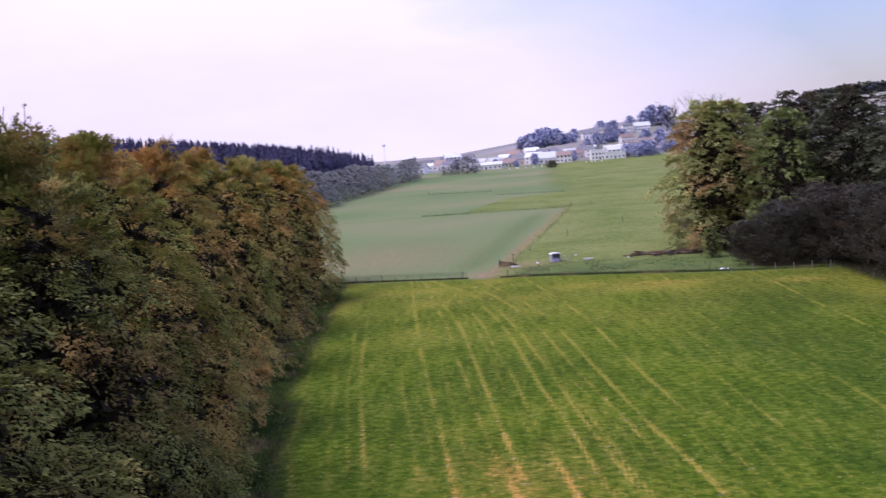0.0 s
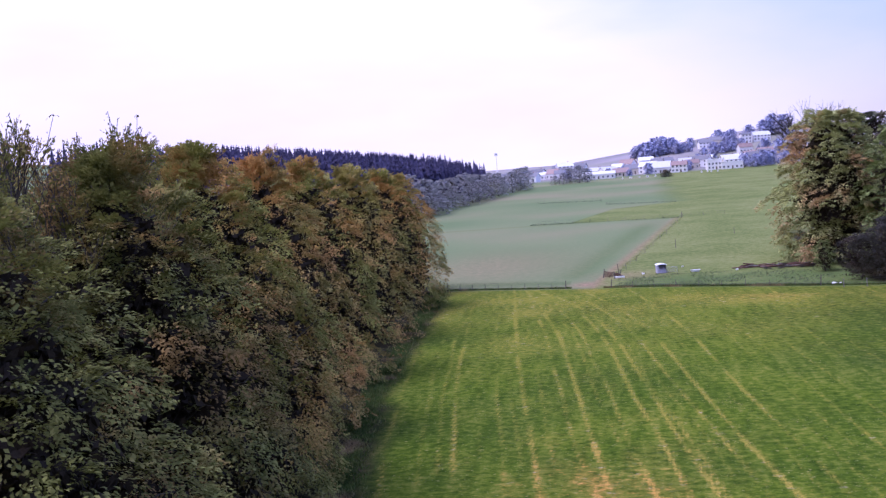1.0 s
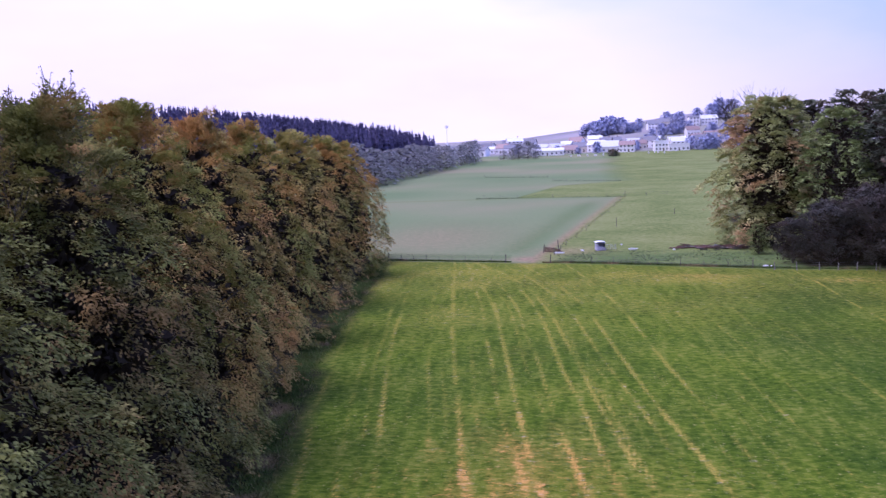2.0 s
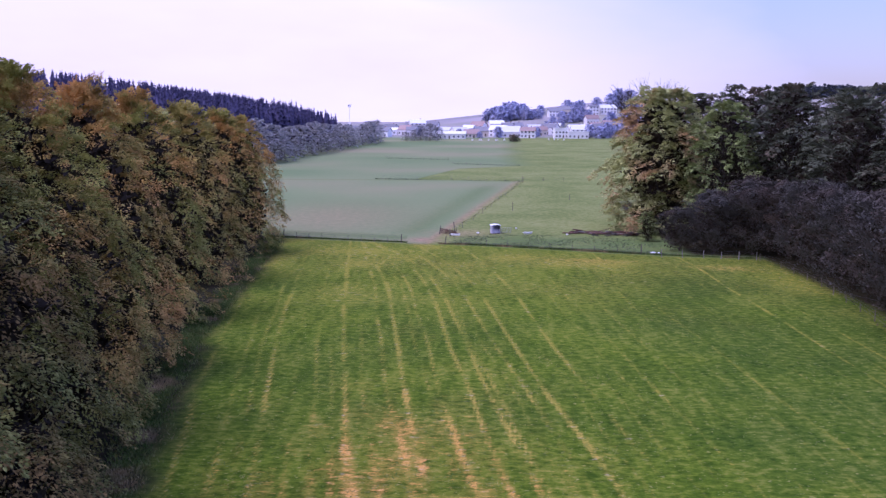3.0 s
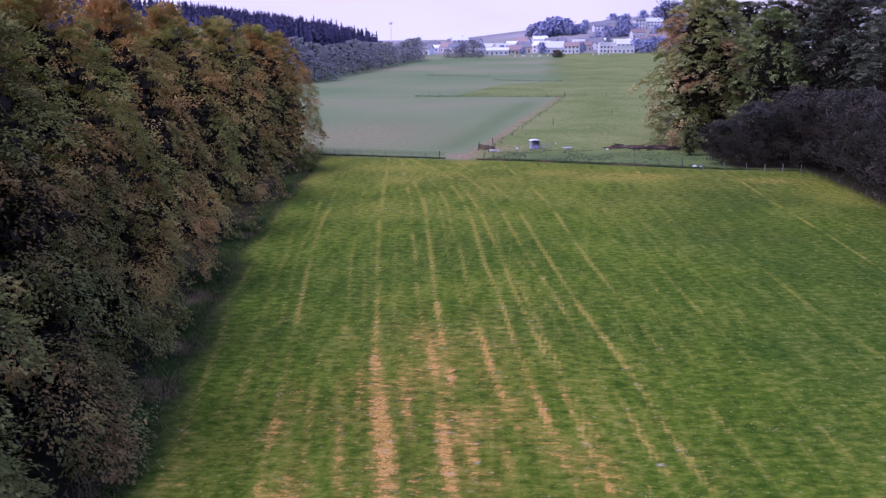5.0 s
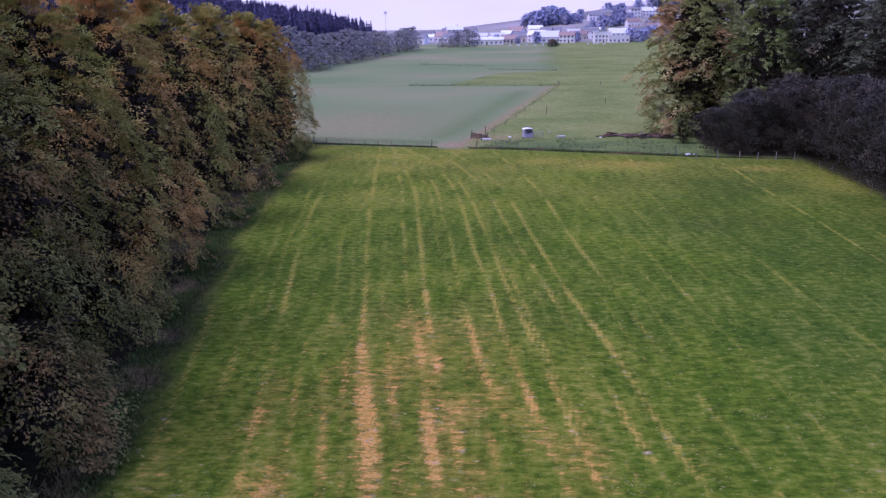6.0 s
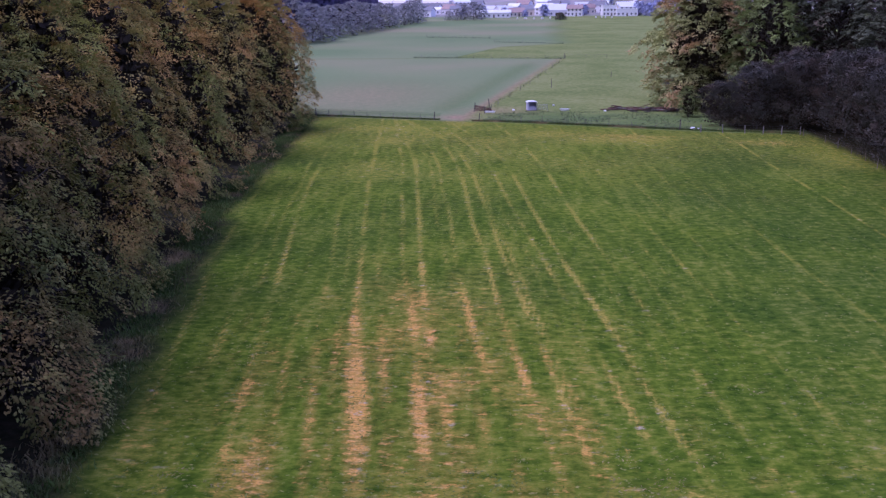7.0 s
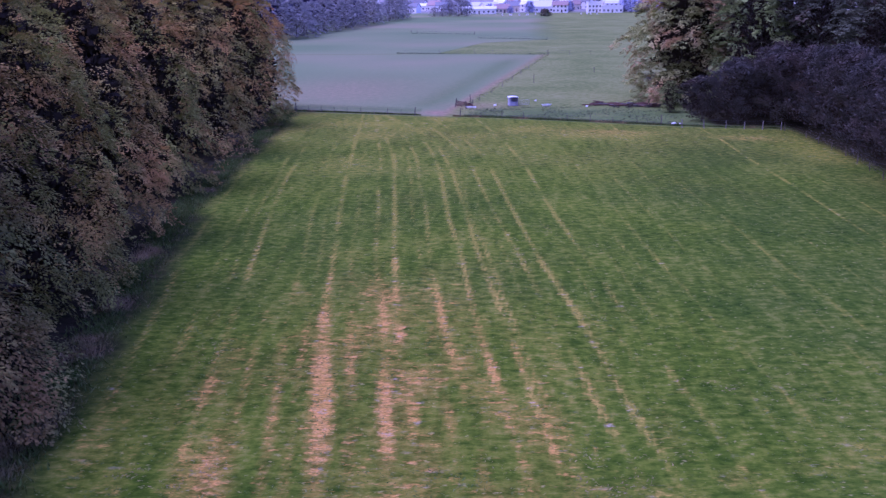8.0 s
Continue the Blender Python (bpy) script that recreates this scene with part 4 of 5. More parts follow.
def spruce_tree(seed, height, radius):
    rng = np.random.default_rng(seed)
    top = empty("spruce_tree", Matrix(), "slim dark spruce on the wooded slope, tinted with painted haze", "tree", "spruces on the slope")
    tv, tf = tube([(0, 0, -0.5), (0, 0, height * 0.5), (0, 0, height * 0.98)], [0.24, 0.16, 0.03], 6)
    part_arrays("trunk", tv, tf, M_BARK, top, smooth=True)
    v, f = spruce_arrays(rng, height, radius)
    part_arrays("foliage", v, f, M_HAZED_SPRUCE, top)
    return top


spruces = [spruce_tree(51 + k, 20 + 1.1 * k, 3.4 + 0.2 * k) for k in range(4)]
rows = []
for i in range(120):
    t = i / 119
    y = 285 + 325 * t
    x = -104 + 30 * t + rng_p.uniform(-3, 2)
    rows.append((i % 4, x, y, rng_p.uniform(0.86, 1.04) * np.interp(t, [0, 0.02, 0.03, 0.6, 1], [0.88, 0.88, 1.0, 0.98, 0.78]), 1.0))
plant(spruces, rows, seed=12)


def spruce_wood(count):
    rng = np.random.default_rng(7)
    vs, fs, k = [], [], 0
    for _ in range(count):
        t = rng.random()
        deep = rng.random() ** 1.3
        y, x = 285 + 330 * t, -104 + 30 * t - 2 - 70 * deep
        v, f = spruce_arrays(rng, rng.uniform(20, 22.5) * (1 - 0.12 * deep) * np.interp(t, [0, 0.02, 0.03, 0.6, 1], [0.88, 0.88, 1.0, 0.98, 0.78]), rng.uniform(3.2, 4.2))
        vs.append(v + np.array([x, y, float(land(x, y))]))
        fs.append(f + k)
        k += len(v)
    ob = part_arrays("spruce_wood", np.concatenate(vs), np.concatenate(fs), M_HAZED_SPRUCE)
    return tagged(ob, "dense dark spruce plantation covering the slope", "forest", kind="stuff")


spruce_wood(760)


# ---------------------------------------------------------------- fences and farm things
def post_mesh(name, half, height, point=True):
    """A split post with a weathered, chamfered head."""
    bm = bmesh.new()
    v = box(bm, -half, half, -half, half, -0.3, height)
    if point:
        for q in v[4:]:
            q.co.x *= 0.7
            q.co.y *= 0.7
        v[4].co.z += 0.05
    bmesh.ops.bevel(bm, geom=[e for e in bm.edges], offset=half * 0.18, segments=1, affect="EDGES")
    me = bpy.data.meshes.new(name)
    bm.to_mesh(me)
    bm.free()
    me.materials.append(M_WOOD)
    return me


POST = post_mesh("post", 0.045, 1.0)
STOUT = post_mesh("post", 0.08, 1.45)
SLIM = post_mesh("post", 0.06, 1.6)
PALE = post_mesh("post", 0.07, 1.15)
PALE.materials[0] = M_PALEWOOD


def fence(name, line, gap, label, wires=(0.45, 0.8, 1.12), seed=0, stout_ends=True, mesh=None):
    """Posts along a line on the ground, with wires from post to post."""
    rng = random.Random(seed)
    top = empty(name, Matrix(), label, "fence")
    places = []
    for (x0, y0), (x1, y1) in zip(line, line[1:]):
        n = max(1, round(math.hypot(x1 - x0, y1 - y0) / gap))
        for k in range(n):
            places.append((x0 + (x1 - x0) * k / n, y0 + (y1 - y0) * k / n))
    places.append(line[-1])
    for i, (x, y) in enumerate(places):
        ends = stout_ends and i in (0, len(places) - 1)
        ob = new("post", STOUT if ends else (mesh or POST))
        ob.parent = top
        ob.matrix_basis = pose(x, y, float(land(x, y)), rng.uniform(-4, 4), rng.uniform(-4, 4), rng.uniform(0, 90)) @ Matrix.Diagonal((1, 1, rng.uniform(0.88, 1.1), 1))
    for h in wires:
        pts = [(x, y + 0.1, float(land(x, y)) + h + rng.uniform(-0.03, 0.03)) for x, y in places]
        v, f = tube(pts, [0.008] * len(pts), 4)
        part_arrays("wire", v, f, M_WIRE, top)
    return top


def along_edge(x0, x1, off, n=9):
    return [(x0 + (x1 - x0) * k / n, float(far_edge(x0 + (x1 - x0) * k / n)) + off) for k in range(n + 1)]


fence("wire_fence", along_edge(-30, -9.5, 1.2), 3.6, "old wire fence on split wooden posts behind the meadow", seed=1)
fence("wire_fence", along_edge(-2.2, 27.5, 1.4), 3.2, "wire fence on grey wooden posts between meadow and pasture", seed=2)
fence("wire_fence", [(30, 148.4), (36, 147.4), (43.2, 145.6)], 2.9, "wire fence with pale posts in front of the blackthorn", seed=3, mesh=PALE, stout_ends=False)
fence("wire_fence", [(43.4, 144.6), (44.4, 138), (44.2, 122), (42.6, 106), (40.6, 90), (39.6, 80)], 5.0, "old wire fence on dark posts under the blackthorn", seed=9, stout_ends=False)
fence("wire_fence", [(-1.5, 174), (5, 208), (11.5, 245), (18.2, 287)], 13.0, "wire fence on grey posts beside the earth lane", seed=4)
fence("wire_fence", [(18.2, 287), (8, 289), (-12, 292), (-22, 294)], 5.0, "old fence line across the crop field", (0.5, 1.0), 5, False)
fence("wire_fence", [(18.5, 287.5), (30, 288)], 6.0, "short fence by the lane's upper end", (0.5, 1.0), 6, False)
fence("wire_fence", [(22, 362), (8, 366), (-2, 374)], 6.0, "old fence above the strip of meadow", (0.5, 1.0), 7, False)
fence("wire_fence", [(-4, 402), (-24, 408), (-30, 420)], 7.0, "weathered fence at the upper end of the crop", (0.5, 1.0), 8, False)


def lone_post(x, y, h):
    ob = new("fence_post", SLIM)
    ob.matrix_basis = pose(x, y, float(land(x, y)), 3, -2, 20) @ Matrix.Diagonal((1, 1, h / 1.6, 1))
    tagged(ob, "lone grey wooden post standing in the pasture", "post", "posts in the pasture")


for x, y, h in ((11.5, 214, 1.9), (26, 236, 1.3)):
    lone_post(x, y, h)


def cattle_shelter(x, y):
    """A low field shelter: boarded walls, open front, curved pale roof."""
    top = empty("cattle_shelter", pose(x, y, float(land(x, y)), 0, 0, 8) @ Matrix.Diagonal((1.04, 1.05, 0.95, 1)), "small field shelter with white curved roof and grey-blue boarded walls", "shed")
    w, d, h = 0.74, 0.8, 1.4
    for name, b in (("side_wall", (-w, -w + 0.06, -d, d, 0, h)), ("side_wall", (w - 0.06, w, -d, d, 0, h)), ("back_wall", (-w + 0.06, w - 0.06, d - 0.06, d, 0, h))):
        bm = bmesh.new()
        box(bm, *b)
        part(name, bm, M_BLUE, top)
    for k in range(10):                                    # front boards, low and left of the opening
        bm = bmesh.new()
        x0 = -w + 0.06 + k * 0.13
        box(bm, x0, x0 + 0.12, -d, -d + 0.03, 0.05, (h if k < 2 else 0.72))
        part("board", bm, M_BLUE, top)
    bm = bmesh.new()
    n = 10
    rows_v = []
    for k in range(n + 1):
        a = math.pi * (0.12 + 0.76 * k / n)
        px, pz = -(w + 0.12) * math.cos(a) / math.cos(math.pi * 0.12), h - 0.05 + 0.26 * math.sin(a)
        rows_v.append([bm.verts.new((px, sy, pz + dz)) for dz in (0.0, 0.05) for sy in (-d - 0.22, d + 0.15)])
    for p, q in zip(rows_v, rows_v[1:]):
        bm.faces.new((p[2], p[3], q[3], q[2]))
        bm.faces.new((p[0], q[0], q[1], p[1]))
        bm.faces.new((p[0], p[2], q[2], q[0]))
        bm.faces.new((p[1], q[1], q[3], p[3]))
    for e in (rows_v[0], rows_v[-1]):
        bm.faces.new((e[0], e[1], e[3], e[2]))
    part("roof", bm, M_SHEET, top, "curved white sheet roof")
    bm = bmesh.new()
    box(bm, -w - 0.1, w + 0.1, -d - 0.1, d + 0.1, -0.15, 0.04)
    part("floor_frame", bm, M_WOOD, top)


def hurdle(x, y, turn):
    """A small pen panel of rails."""
    top = empty("hurdle", pose(x, y, float(land(x, y)), 0, 0, turn), "grey metal hurdle standing beside the field shelter", "hurdle")
    for px in (-0.85, 0.85):
        v, f = tube([(px, 0, -0.05), (px, 0, 1.05)], [0.03, 0.03], 6)
        part_arrays("upright", v, f, M_STEEL, top)
    for k in range(5):
        v, f = tube([(-0.85, 0, 0.18 + 0.2 * k), (0.85, 0, 0.18 + 0.2 * k)], [0.022, 0.022], 6)
        part_arrays("rail", v, f, M_STEEL, top)


def trough(x, y, turn):
    """A long white tub with sloping sides and a rolled rim."""
    bm = bmesh.new()
    n = 20
    rings = []
    for r, z in ((0.66, 0.0), (0.8, 0.26), (0.86, 0.28), (0.86, 0.31), (0.76, 0.30), (0.62, 0.10)):
        rings.append([bm.verts.new((r * 1.05 * math.cos(math.tau * k / n), r * 0.5 * math.sin(math.tau * k / n), z)) for k in range(n)])
    for p, q in zip(rings, rings[1:]):
        for k in range(n):
            bm.faces.new((p[k], p[(k + 1) % n], q[(k + 1) % n], q[k]))
    bm.faces.new(rings[0][::-1])
    bm.faces.new(rings[-1])
    ob = part("water_trough", bm, M_TARP)
    ob.matrix_basis = pose(x, y, float(land(x, y)), 0, 0, turn)
    tagged(ob, "white plastic drinking trough lying in the pasture", "trough")


def sack(x, y, turn, s, name="sack", label="small white plastic sack lying in the grass"):
    bm = bmesh.new()
    bmesh.ops.create_icosphere(bm, subdivisions=3, radius=0.4)
    for v in bm.verts:
        k = 1 + 0.25 * noise.noise(v.co * 3.0 + Vector((x, y, 0)))
        v.co = Vector((v.co.x * 1.15 * k, v.co.y * 0.75 * k, max(v.co.z * 0.7 * k, -0.16) + 0.16))
    ob = part(name, bm, M_TARP)
    ob.matrix_basis = pose(x, y, float(land(x, y)), 0, 0, turn) @ Matrix.Diagonal((s, s, s, 1))
    tagged(ob, label, "sack", "sacks in the grass")


def log_pile(x, y, turn, count, length, seed):
    """Felled stems and cut branches laid in a long low heap; every log is a part."""
    rng = random.Random(seed)
    top = empty("log_pile", pose(x, y, float(land(x, y)), 0, 0, turn), "heap of dark felled logs and branches lying in the grass", "logs")
    for k in range(count):
        low = k < count * 0.55
        r = rng.uniform(0.10, 0.19) if low else rng.uniform(0.05, 0.12)
        a, l = rng.gauss(0, 0.16), length * rng.uniform(0.45, 0.95)
        x0, y0 = rng.gauss(0, length * 0.26), rng.uniform(-0.9, 0.9)
        z = r if low else r + rng.uniform(0.18, 0.55) * (1 - 0.6 * abs(y0))
        up = 0 if low else rng.gauss(0, 0.05) * l
        dx, dy = math.cos(a) * l / 2, math.sin(a) * l / 2
        pts = [(x0 - dx, y0 - dy, max(z - up, r)), (x0 + rng.uniform(-0.1, 0.1), y0 + rng.uniform(-0.12, 0.12), z + 0.03), (x0 + dx, y0 + dy, max(z + up, r))]
        v, f = tube(pts, [r, r * 0.95, r * 0.8], 8)
        ends = [list(range(8))[::-1], list(range(16, 24))]
        bm = bmesh.new()
        vs = [bm.verts.new(p) for p in v]
        for q in list(f) + ends:
            bm.faces.new([vs[i] for i in q])
        part("log", bm, M_PALEWOOD if rng.random() < 0.14 else M_LOG, top)
    return top


def gate_heap(x, y):
    """The open field gate: stout posts, a leaning gate leaf and a pale board thrown beside it."""
    top = empty("field_gate", pose(x, y, float(land(x, y)), 0, 0, -12) @ Matrix.Diagonal((1.15, 1.1, 1.15, 1)), "open wooden field gate with leaning rails and stout posts", "gate")
    for px, py, h, lean in ((-1.35, 0, 1.5, 8), (0.95, 0.5, 2.1, -5), (1.15, -0.2, 1.3, 12)):
        ob = new("post", STOUT)
        ob.parent = top
        ob.matrix_basis = pose(px, py, 0, lean / 2, lean, 10) @ Matrix.Diagonal((1, 1, h / 1.6, 1))
    for k in range(5):
        v, f = tube([(-1.25, 0.05 + 0.05 * k, 0.95 - 0.18 * k), (1.1 + 0.2 * k, -0.35, 0.62 - 0.12 * k)], [0.06, 0.05], 6)
        part_arrays("rail", v, f, M_LOG, top)
    bm = bmesh.new()
    box(bm, 0.3, 1.9, -0.7, -0.55, 0.05, 0.32, pose(0, 0, 0.05, 12, 0, 4))
    part("board", bm, M_SHEET, top, "pale board lying at the gate")


cattle_shelter(6.5, 178.5)
hurdle(8.4, 178.2, 4)
trough(12.2, 177.5, 6)
gate_heap(-1.9, 176.0)
log_pile(21.4, 178.5, 4, 18, 2.8, 1)
log_pile(25.0, 177.8, -3, 24, 3.6, 2)
log_pile(28.6, 177.0, -8, 26, 3.4, 3)
log_pile(31.6, 175.6, -12, 14, 2.6, 4)
for x, y, t, s in ((29.4, 151.6, 20, 0.9), (30.3, 151.9, 60, 0.6), (19.0, 176.2, 10, 0.55), (10.6, 184.5, 40, 0.5), (3.4, 178.0, 15, 0.55)):
    sack(x, y, t, s)


# brambles round the logs and along the fence
bramble = broadleaf("bramble_bush", 81, 1.3, 0.05, 1.5, 30, 800, 0.2, M_PURPLE, "low dark bramble beside the felled logs", "bush", bush_profile, 0.04, "brambles by the logs", droop=0.2, flat=0.3)
bushes = []
for k in range(24):
    bushes.append((0, 19.5 + 0.6 * k + rng_p.uniform(-0.5, 0.5), 176.2 + rng_p.uniform(-1.6, 2.6), rng_p.uniform(0.35, 0.8) * (0.5 + 0.02 * k), rng_p.uniform(0.6, 1.0)))
plant([bramble], bushes, seed=14)


# ---------------------------------------------------------------- the village
def house(x, y, turn, w, d, h, rise, wall_mat, roof_mat, label, storeys=2, cols=4, chimney=True, flat=False):
    """A house: walls with gables, a roof of two thick slopes, windows with frame and pane, a door and a chimney."""
    top = empty("house", pose(x, y, float(land(x, y)) - 0.2, 0, 0, turn), label, "house", "houses of the village")
    bm = bmesh.new()
    box(bm, -w / 2, w / 2, -d / 2, d / 2, -1.5, h)
    if not flat:
        for s in (-1, 1):
            px = s * (w / 2 - 0.15)
            a = [bm.verts.new(p) for p in ((px, -d / 2 + 0.02, h + 0.004), (px, d / 2 - 0.02, h + 0.004), (px, 0, h + rise - 0.05))]
            b = [bm.verts.new((p.co.x - s * 0.25, p.co.y, p.co.z)) for p in a]
            bm.faces.new(a)
            bm.faces.new(b[::-1])
            for i in range(3):
                bm.faces.new((a[i], b[i], b[(i + 1) % 3], a[(i + 1) % 3]))
    bmesh.ops.recalc_face_normals(bm, faces=bm.faces)
    part("wall", bm, wall_mat, top)
    roof = None
    bm = bmesh.new()
    if flat:
        box(bm, -w / 2 - 0.3, w / 2 + 0.3, -d / 2 - 0.3, d / 2 + 0.3, h + 0.004, h + 0.35)
    else:
        over, t = 0.45, 0.22
        k = rise / (d / 2)
        for s in (-1, 1):
            e = d / 2 + over
            c = [(-w / 2 - over, s * e, h - over * k), (w / 2 + over, s * e, h - over * k), (w / 2 + over, 0, h + rise), (-w / 2 - over, 0, h + rise)]
            lo = [bm.verts.new(p) for p in c]
            hi = [bm.verts.new((p[0], p[1], p[2] + t)) for p in c]
            bm.faces.new(lo)
            bm.faces.new(hi[::-1])
            for i in range(4):
                bm.faces.new((lo[i], hi[i], hi[(i + 1) % 4], lo[(i + 1) % 4]))
        bmesh.ops.recalc_face_normals(bm, faces=bm.faces)
    roof = part("roof", bm, roof_mat, top)
    if chimney and not flat:
        bm = bmesh.new()
        box(bm, w * 0.2, w * 0.2 + 0.7, 0.3, 1.0, h + rise * 0.4, h + rise + 0.9)
        box(bm, w * 0.2 - 0.08, w * 0.2 + 0.78, 0.22, 1.08, h + rise + 0.9, h + rise + 1.0)
        part("chimney", bm, M_TILE, roof)
    step_x = w / cols
    for s in range(storeys):
        z = 1.0 + s * 2.8
        if z + 1.5 > h + 0.3:
            break
        for c in range(cols):
            px = -w / 2 + step_x * (c + 0.5)
            if s == 0 and c == cols // 2:
                bm = bmesh.new()
                box(bm, px - 0.55, px + 0.55, -d / 2 - 0.06, -d / 2 + 0.05, 0.15, 2.3)
                part("door", bm, M_WOOD, top)
                continue
            bm = bmesh.new()
            box(bm, px - 0.72, px + 0.72, -d / 2 - 0.05, -d / 2 + 0.05, z - 0.08, z + 1.42)
            win = part("window", bm, M_SHEET, top)
            bm = bmesh.new()
            box(bm, px - 0.6, px + 0.6, -d / 2 - 0.075, -d / 2 - 0.02, z + 0.02, z + 1.32)
            part("pane", bm, M_PANE, win)
    return top


WHITE_H, CREAM_H = "white-rendered village house with a slate-grey pitched roof", "cream-rendered village house with a red tiled roof"
HALL = "long low white hall with a pale metal roof"
house(-6, 735, -3, 23, 10, 3.6, 1.8, M_WHITE, M_SHEET, HALL, 1, 7, flat=False)
house(38, 768, 10, 18, 11, 4.2, 4.2, M_WHITE, M_SHEET, "large white barn with a bright pale metal roof", 1, 5, flat=False)
house(52, 755, -8, 11, 9, 5.4, 2.6, M_WHITE, M_TILE, CREAM_H, 2, 4, flat=False)
house(76, 752, 4, 10, 9, 7.4, 0.3, M_WHITE, M_SHEET, "white flat-roofed two-storey house at the field's end", 2, 4, flat=True)
house(88, 748, 2, 15, 10, 5.0, 0.3, M_WHITE, M_SHEET, "white flat-roofed house with wide windows", 1, 5, flat=True)
house(94, 775, 0, 16, 9, 5.6, 3.0, M_WHITE, M_SHEET, WHITE_H, 2, 5, flat=False)
house(33, 870, 6, 12, 9, 4.5, 2.6, M_WHITE, M_SHEET, HALL, 1, 4, flat=False)
house(-60, 840, 8, 12, 9, 4.8, 2.6, M_WHITE, M_SLATE, WHITE_H, 2, 4, flat=False)
house(-48, 820, -5, 15, 9, 3.6, 2.0, M_WHITE, M_SHEET, HALL, 1, 5, flat=False)
house(-40, 870, 4, 10, 9, 5.2, 3.0, M_CREAM, M_SLATE, "cream-rendered house with a slate-grey roof", 2, 3, flat=False)
house(-36, 800, 0, 9, 8, 4.6, 2.4, M_WHITE, M_SLATE, WHITE_H, 2, 3, flat=False)
house(-34, 845, 12, 13, 10, 8.0, 3.0, M_WHITE, M_SHEET, "tall white house with a pale roof", 3, 4, flat=False)
house(-22, 860, -12, 11, 9, 5.4, 3.0, M_WHITE, M_SLATE, WHITE_H, 2, 4, flat=False)
house(10, 760, 6, 11, 9, 3.2, 3.0, M_CREAM, M_TILE, CREAM_H, 1, 4, flat=False)
house(20, 780, -6, 12, 9, 4.4, 3.2, M_CREAM, M_SLATE, "cream-rendered house with a slate-grey roof", 2, 4, flat=False)
house(27, 790, 14, 9, 8, 4.0, 3.0, M_WHITE, M_TILE, CREAM_H, 2, 3, flat=False)
house(64, 790, 3, 10, 8, 4.4, 2.6, M_CREAM, M_TILE, CREAM_H, 2, 3, flat=False)
house(70, 815, -4, 10, 8, 4.8, 2.6, M_WHITE, M_SLATE, WHITE_H, 2, 3, flat=False)
house(91, 960, 6, 12, 9, 5.0, 3.2, M_WHITE, M_SLATE, WHITE_H, 2, 4, flat=False)
house(102, 975, -4, 11, 9, 4.6, 3.0, M_CREAM, M_SLATE, "cream-rendered house with a slate-grey roof", 2, 4, flat=False)
house(126, 950, 6, 9, 9, 8.0, 1.6, M_WHITE, M_SLATE, "tall narrow white house on the hillside", 3, 3, flat=False)
house(140, 955, 5, 15, 10, 5.2, 3.2, M_WHITE, M_SHEET, WHITE_H, 2, 5, flat=False)
house(112, 800, 0, 12, 9, 5.4, 3.0, M_WHITE, M_SLATE, WHITE_H, 2, 4, flat=False)
house(124, 830, 8, 12, 9, 5.4, 3.0, M_WHITE, M_TILE, CREAM_H, 2, 4, flat=False)
house(152, 900, -6, 13, 9, 5.4, 3.2, M_WHITE, M_SLATE, WHITE_H, 2, 4, flat=False)
house(116, 885, 10, 11, 9, 4.8, 3.0, M_WHITE, M_TILE, CREAM_H, 2, 4, flat=False)

rng_h = random.Random(31)
for k in range(20):                                       # the rows of smaller houses behind
    hx, hy = -72 + 10.2 * k + rng_h.uniform(-4, 4), rng_h.uniform(772, 838)
    light = rng_h.random() < 0.7
    house(hx, hy, rng_h.uniform(-35, 35), rng_h.uniform(9, 14), rng_h.uniform(8, 10), rng_h.uniform(4.2, 5.6), rng_h.uniform(2.2, 3.4), M_WHITE if light else M_CREAM,
          rng_h.choice([M_SLATE, M_SLATE, M_SHEET, M_TILE]), "pale rendered house in the rows behind the field", 2, 3)

village_trees = [broadleaf("village_tree", 61 + k, 13.0, 0.8, 6.0, 60, 1300, 1.6, M_HAZED_GARDEN, "rounded tree between the village houses, pale blue haze in its colour", "tree", bush_profile, 0.25,
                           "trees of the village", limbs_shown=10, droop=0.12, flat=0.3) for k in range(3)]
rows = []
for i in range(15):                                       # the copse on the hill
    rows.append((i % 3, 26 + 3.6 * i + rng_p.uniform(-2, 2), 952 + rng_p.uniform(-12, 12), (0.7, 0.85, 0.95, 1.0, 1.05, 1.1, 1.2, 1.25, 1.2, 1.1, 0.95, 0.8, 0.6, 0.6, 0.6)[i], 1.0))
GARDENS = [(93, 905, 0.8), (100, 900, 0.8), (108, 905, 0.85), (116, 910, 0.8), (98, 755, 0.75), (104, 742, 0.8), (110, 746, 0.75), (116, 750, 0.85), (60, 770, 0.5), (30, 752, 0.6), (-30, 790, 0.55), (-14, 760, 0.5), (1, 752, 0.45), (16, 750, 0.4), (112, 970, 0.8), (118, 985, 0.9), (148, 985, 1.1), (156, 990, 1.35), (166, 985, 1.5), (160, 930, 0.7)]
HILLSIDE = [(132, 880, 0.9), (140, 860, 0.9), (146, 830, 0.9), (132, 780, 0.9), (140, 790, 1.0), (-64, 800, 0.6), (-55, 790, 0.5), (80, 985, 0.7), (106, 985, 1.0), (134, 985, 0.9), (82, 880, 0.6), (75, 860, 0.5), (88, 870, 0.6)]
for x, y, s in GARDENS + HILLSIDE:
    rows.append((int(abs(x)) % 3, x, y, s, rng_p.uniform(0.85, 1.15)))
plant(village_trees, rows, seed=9)


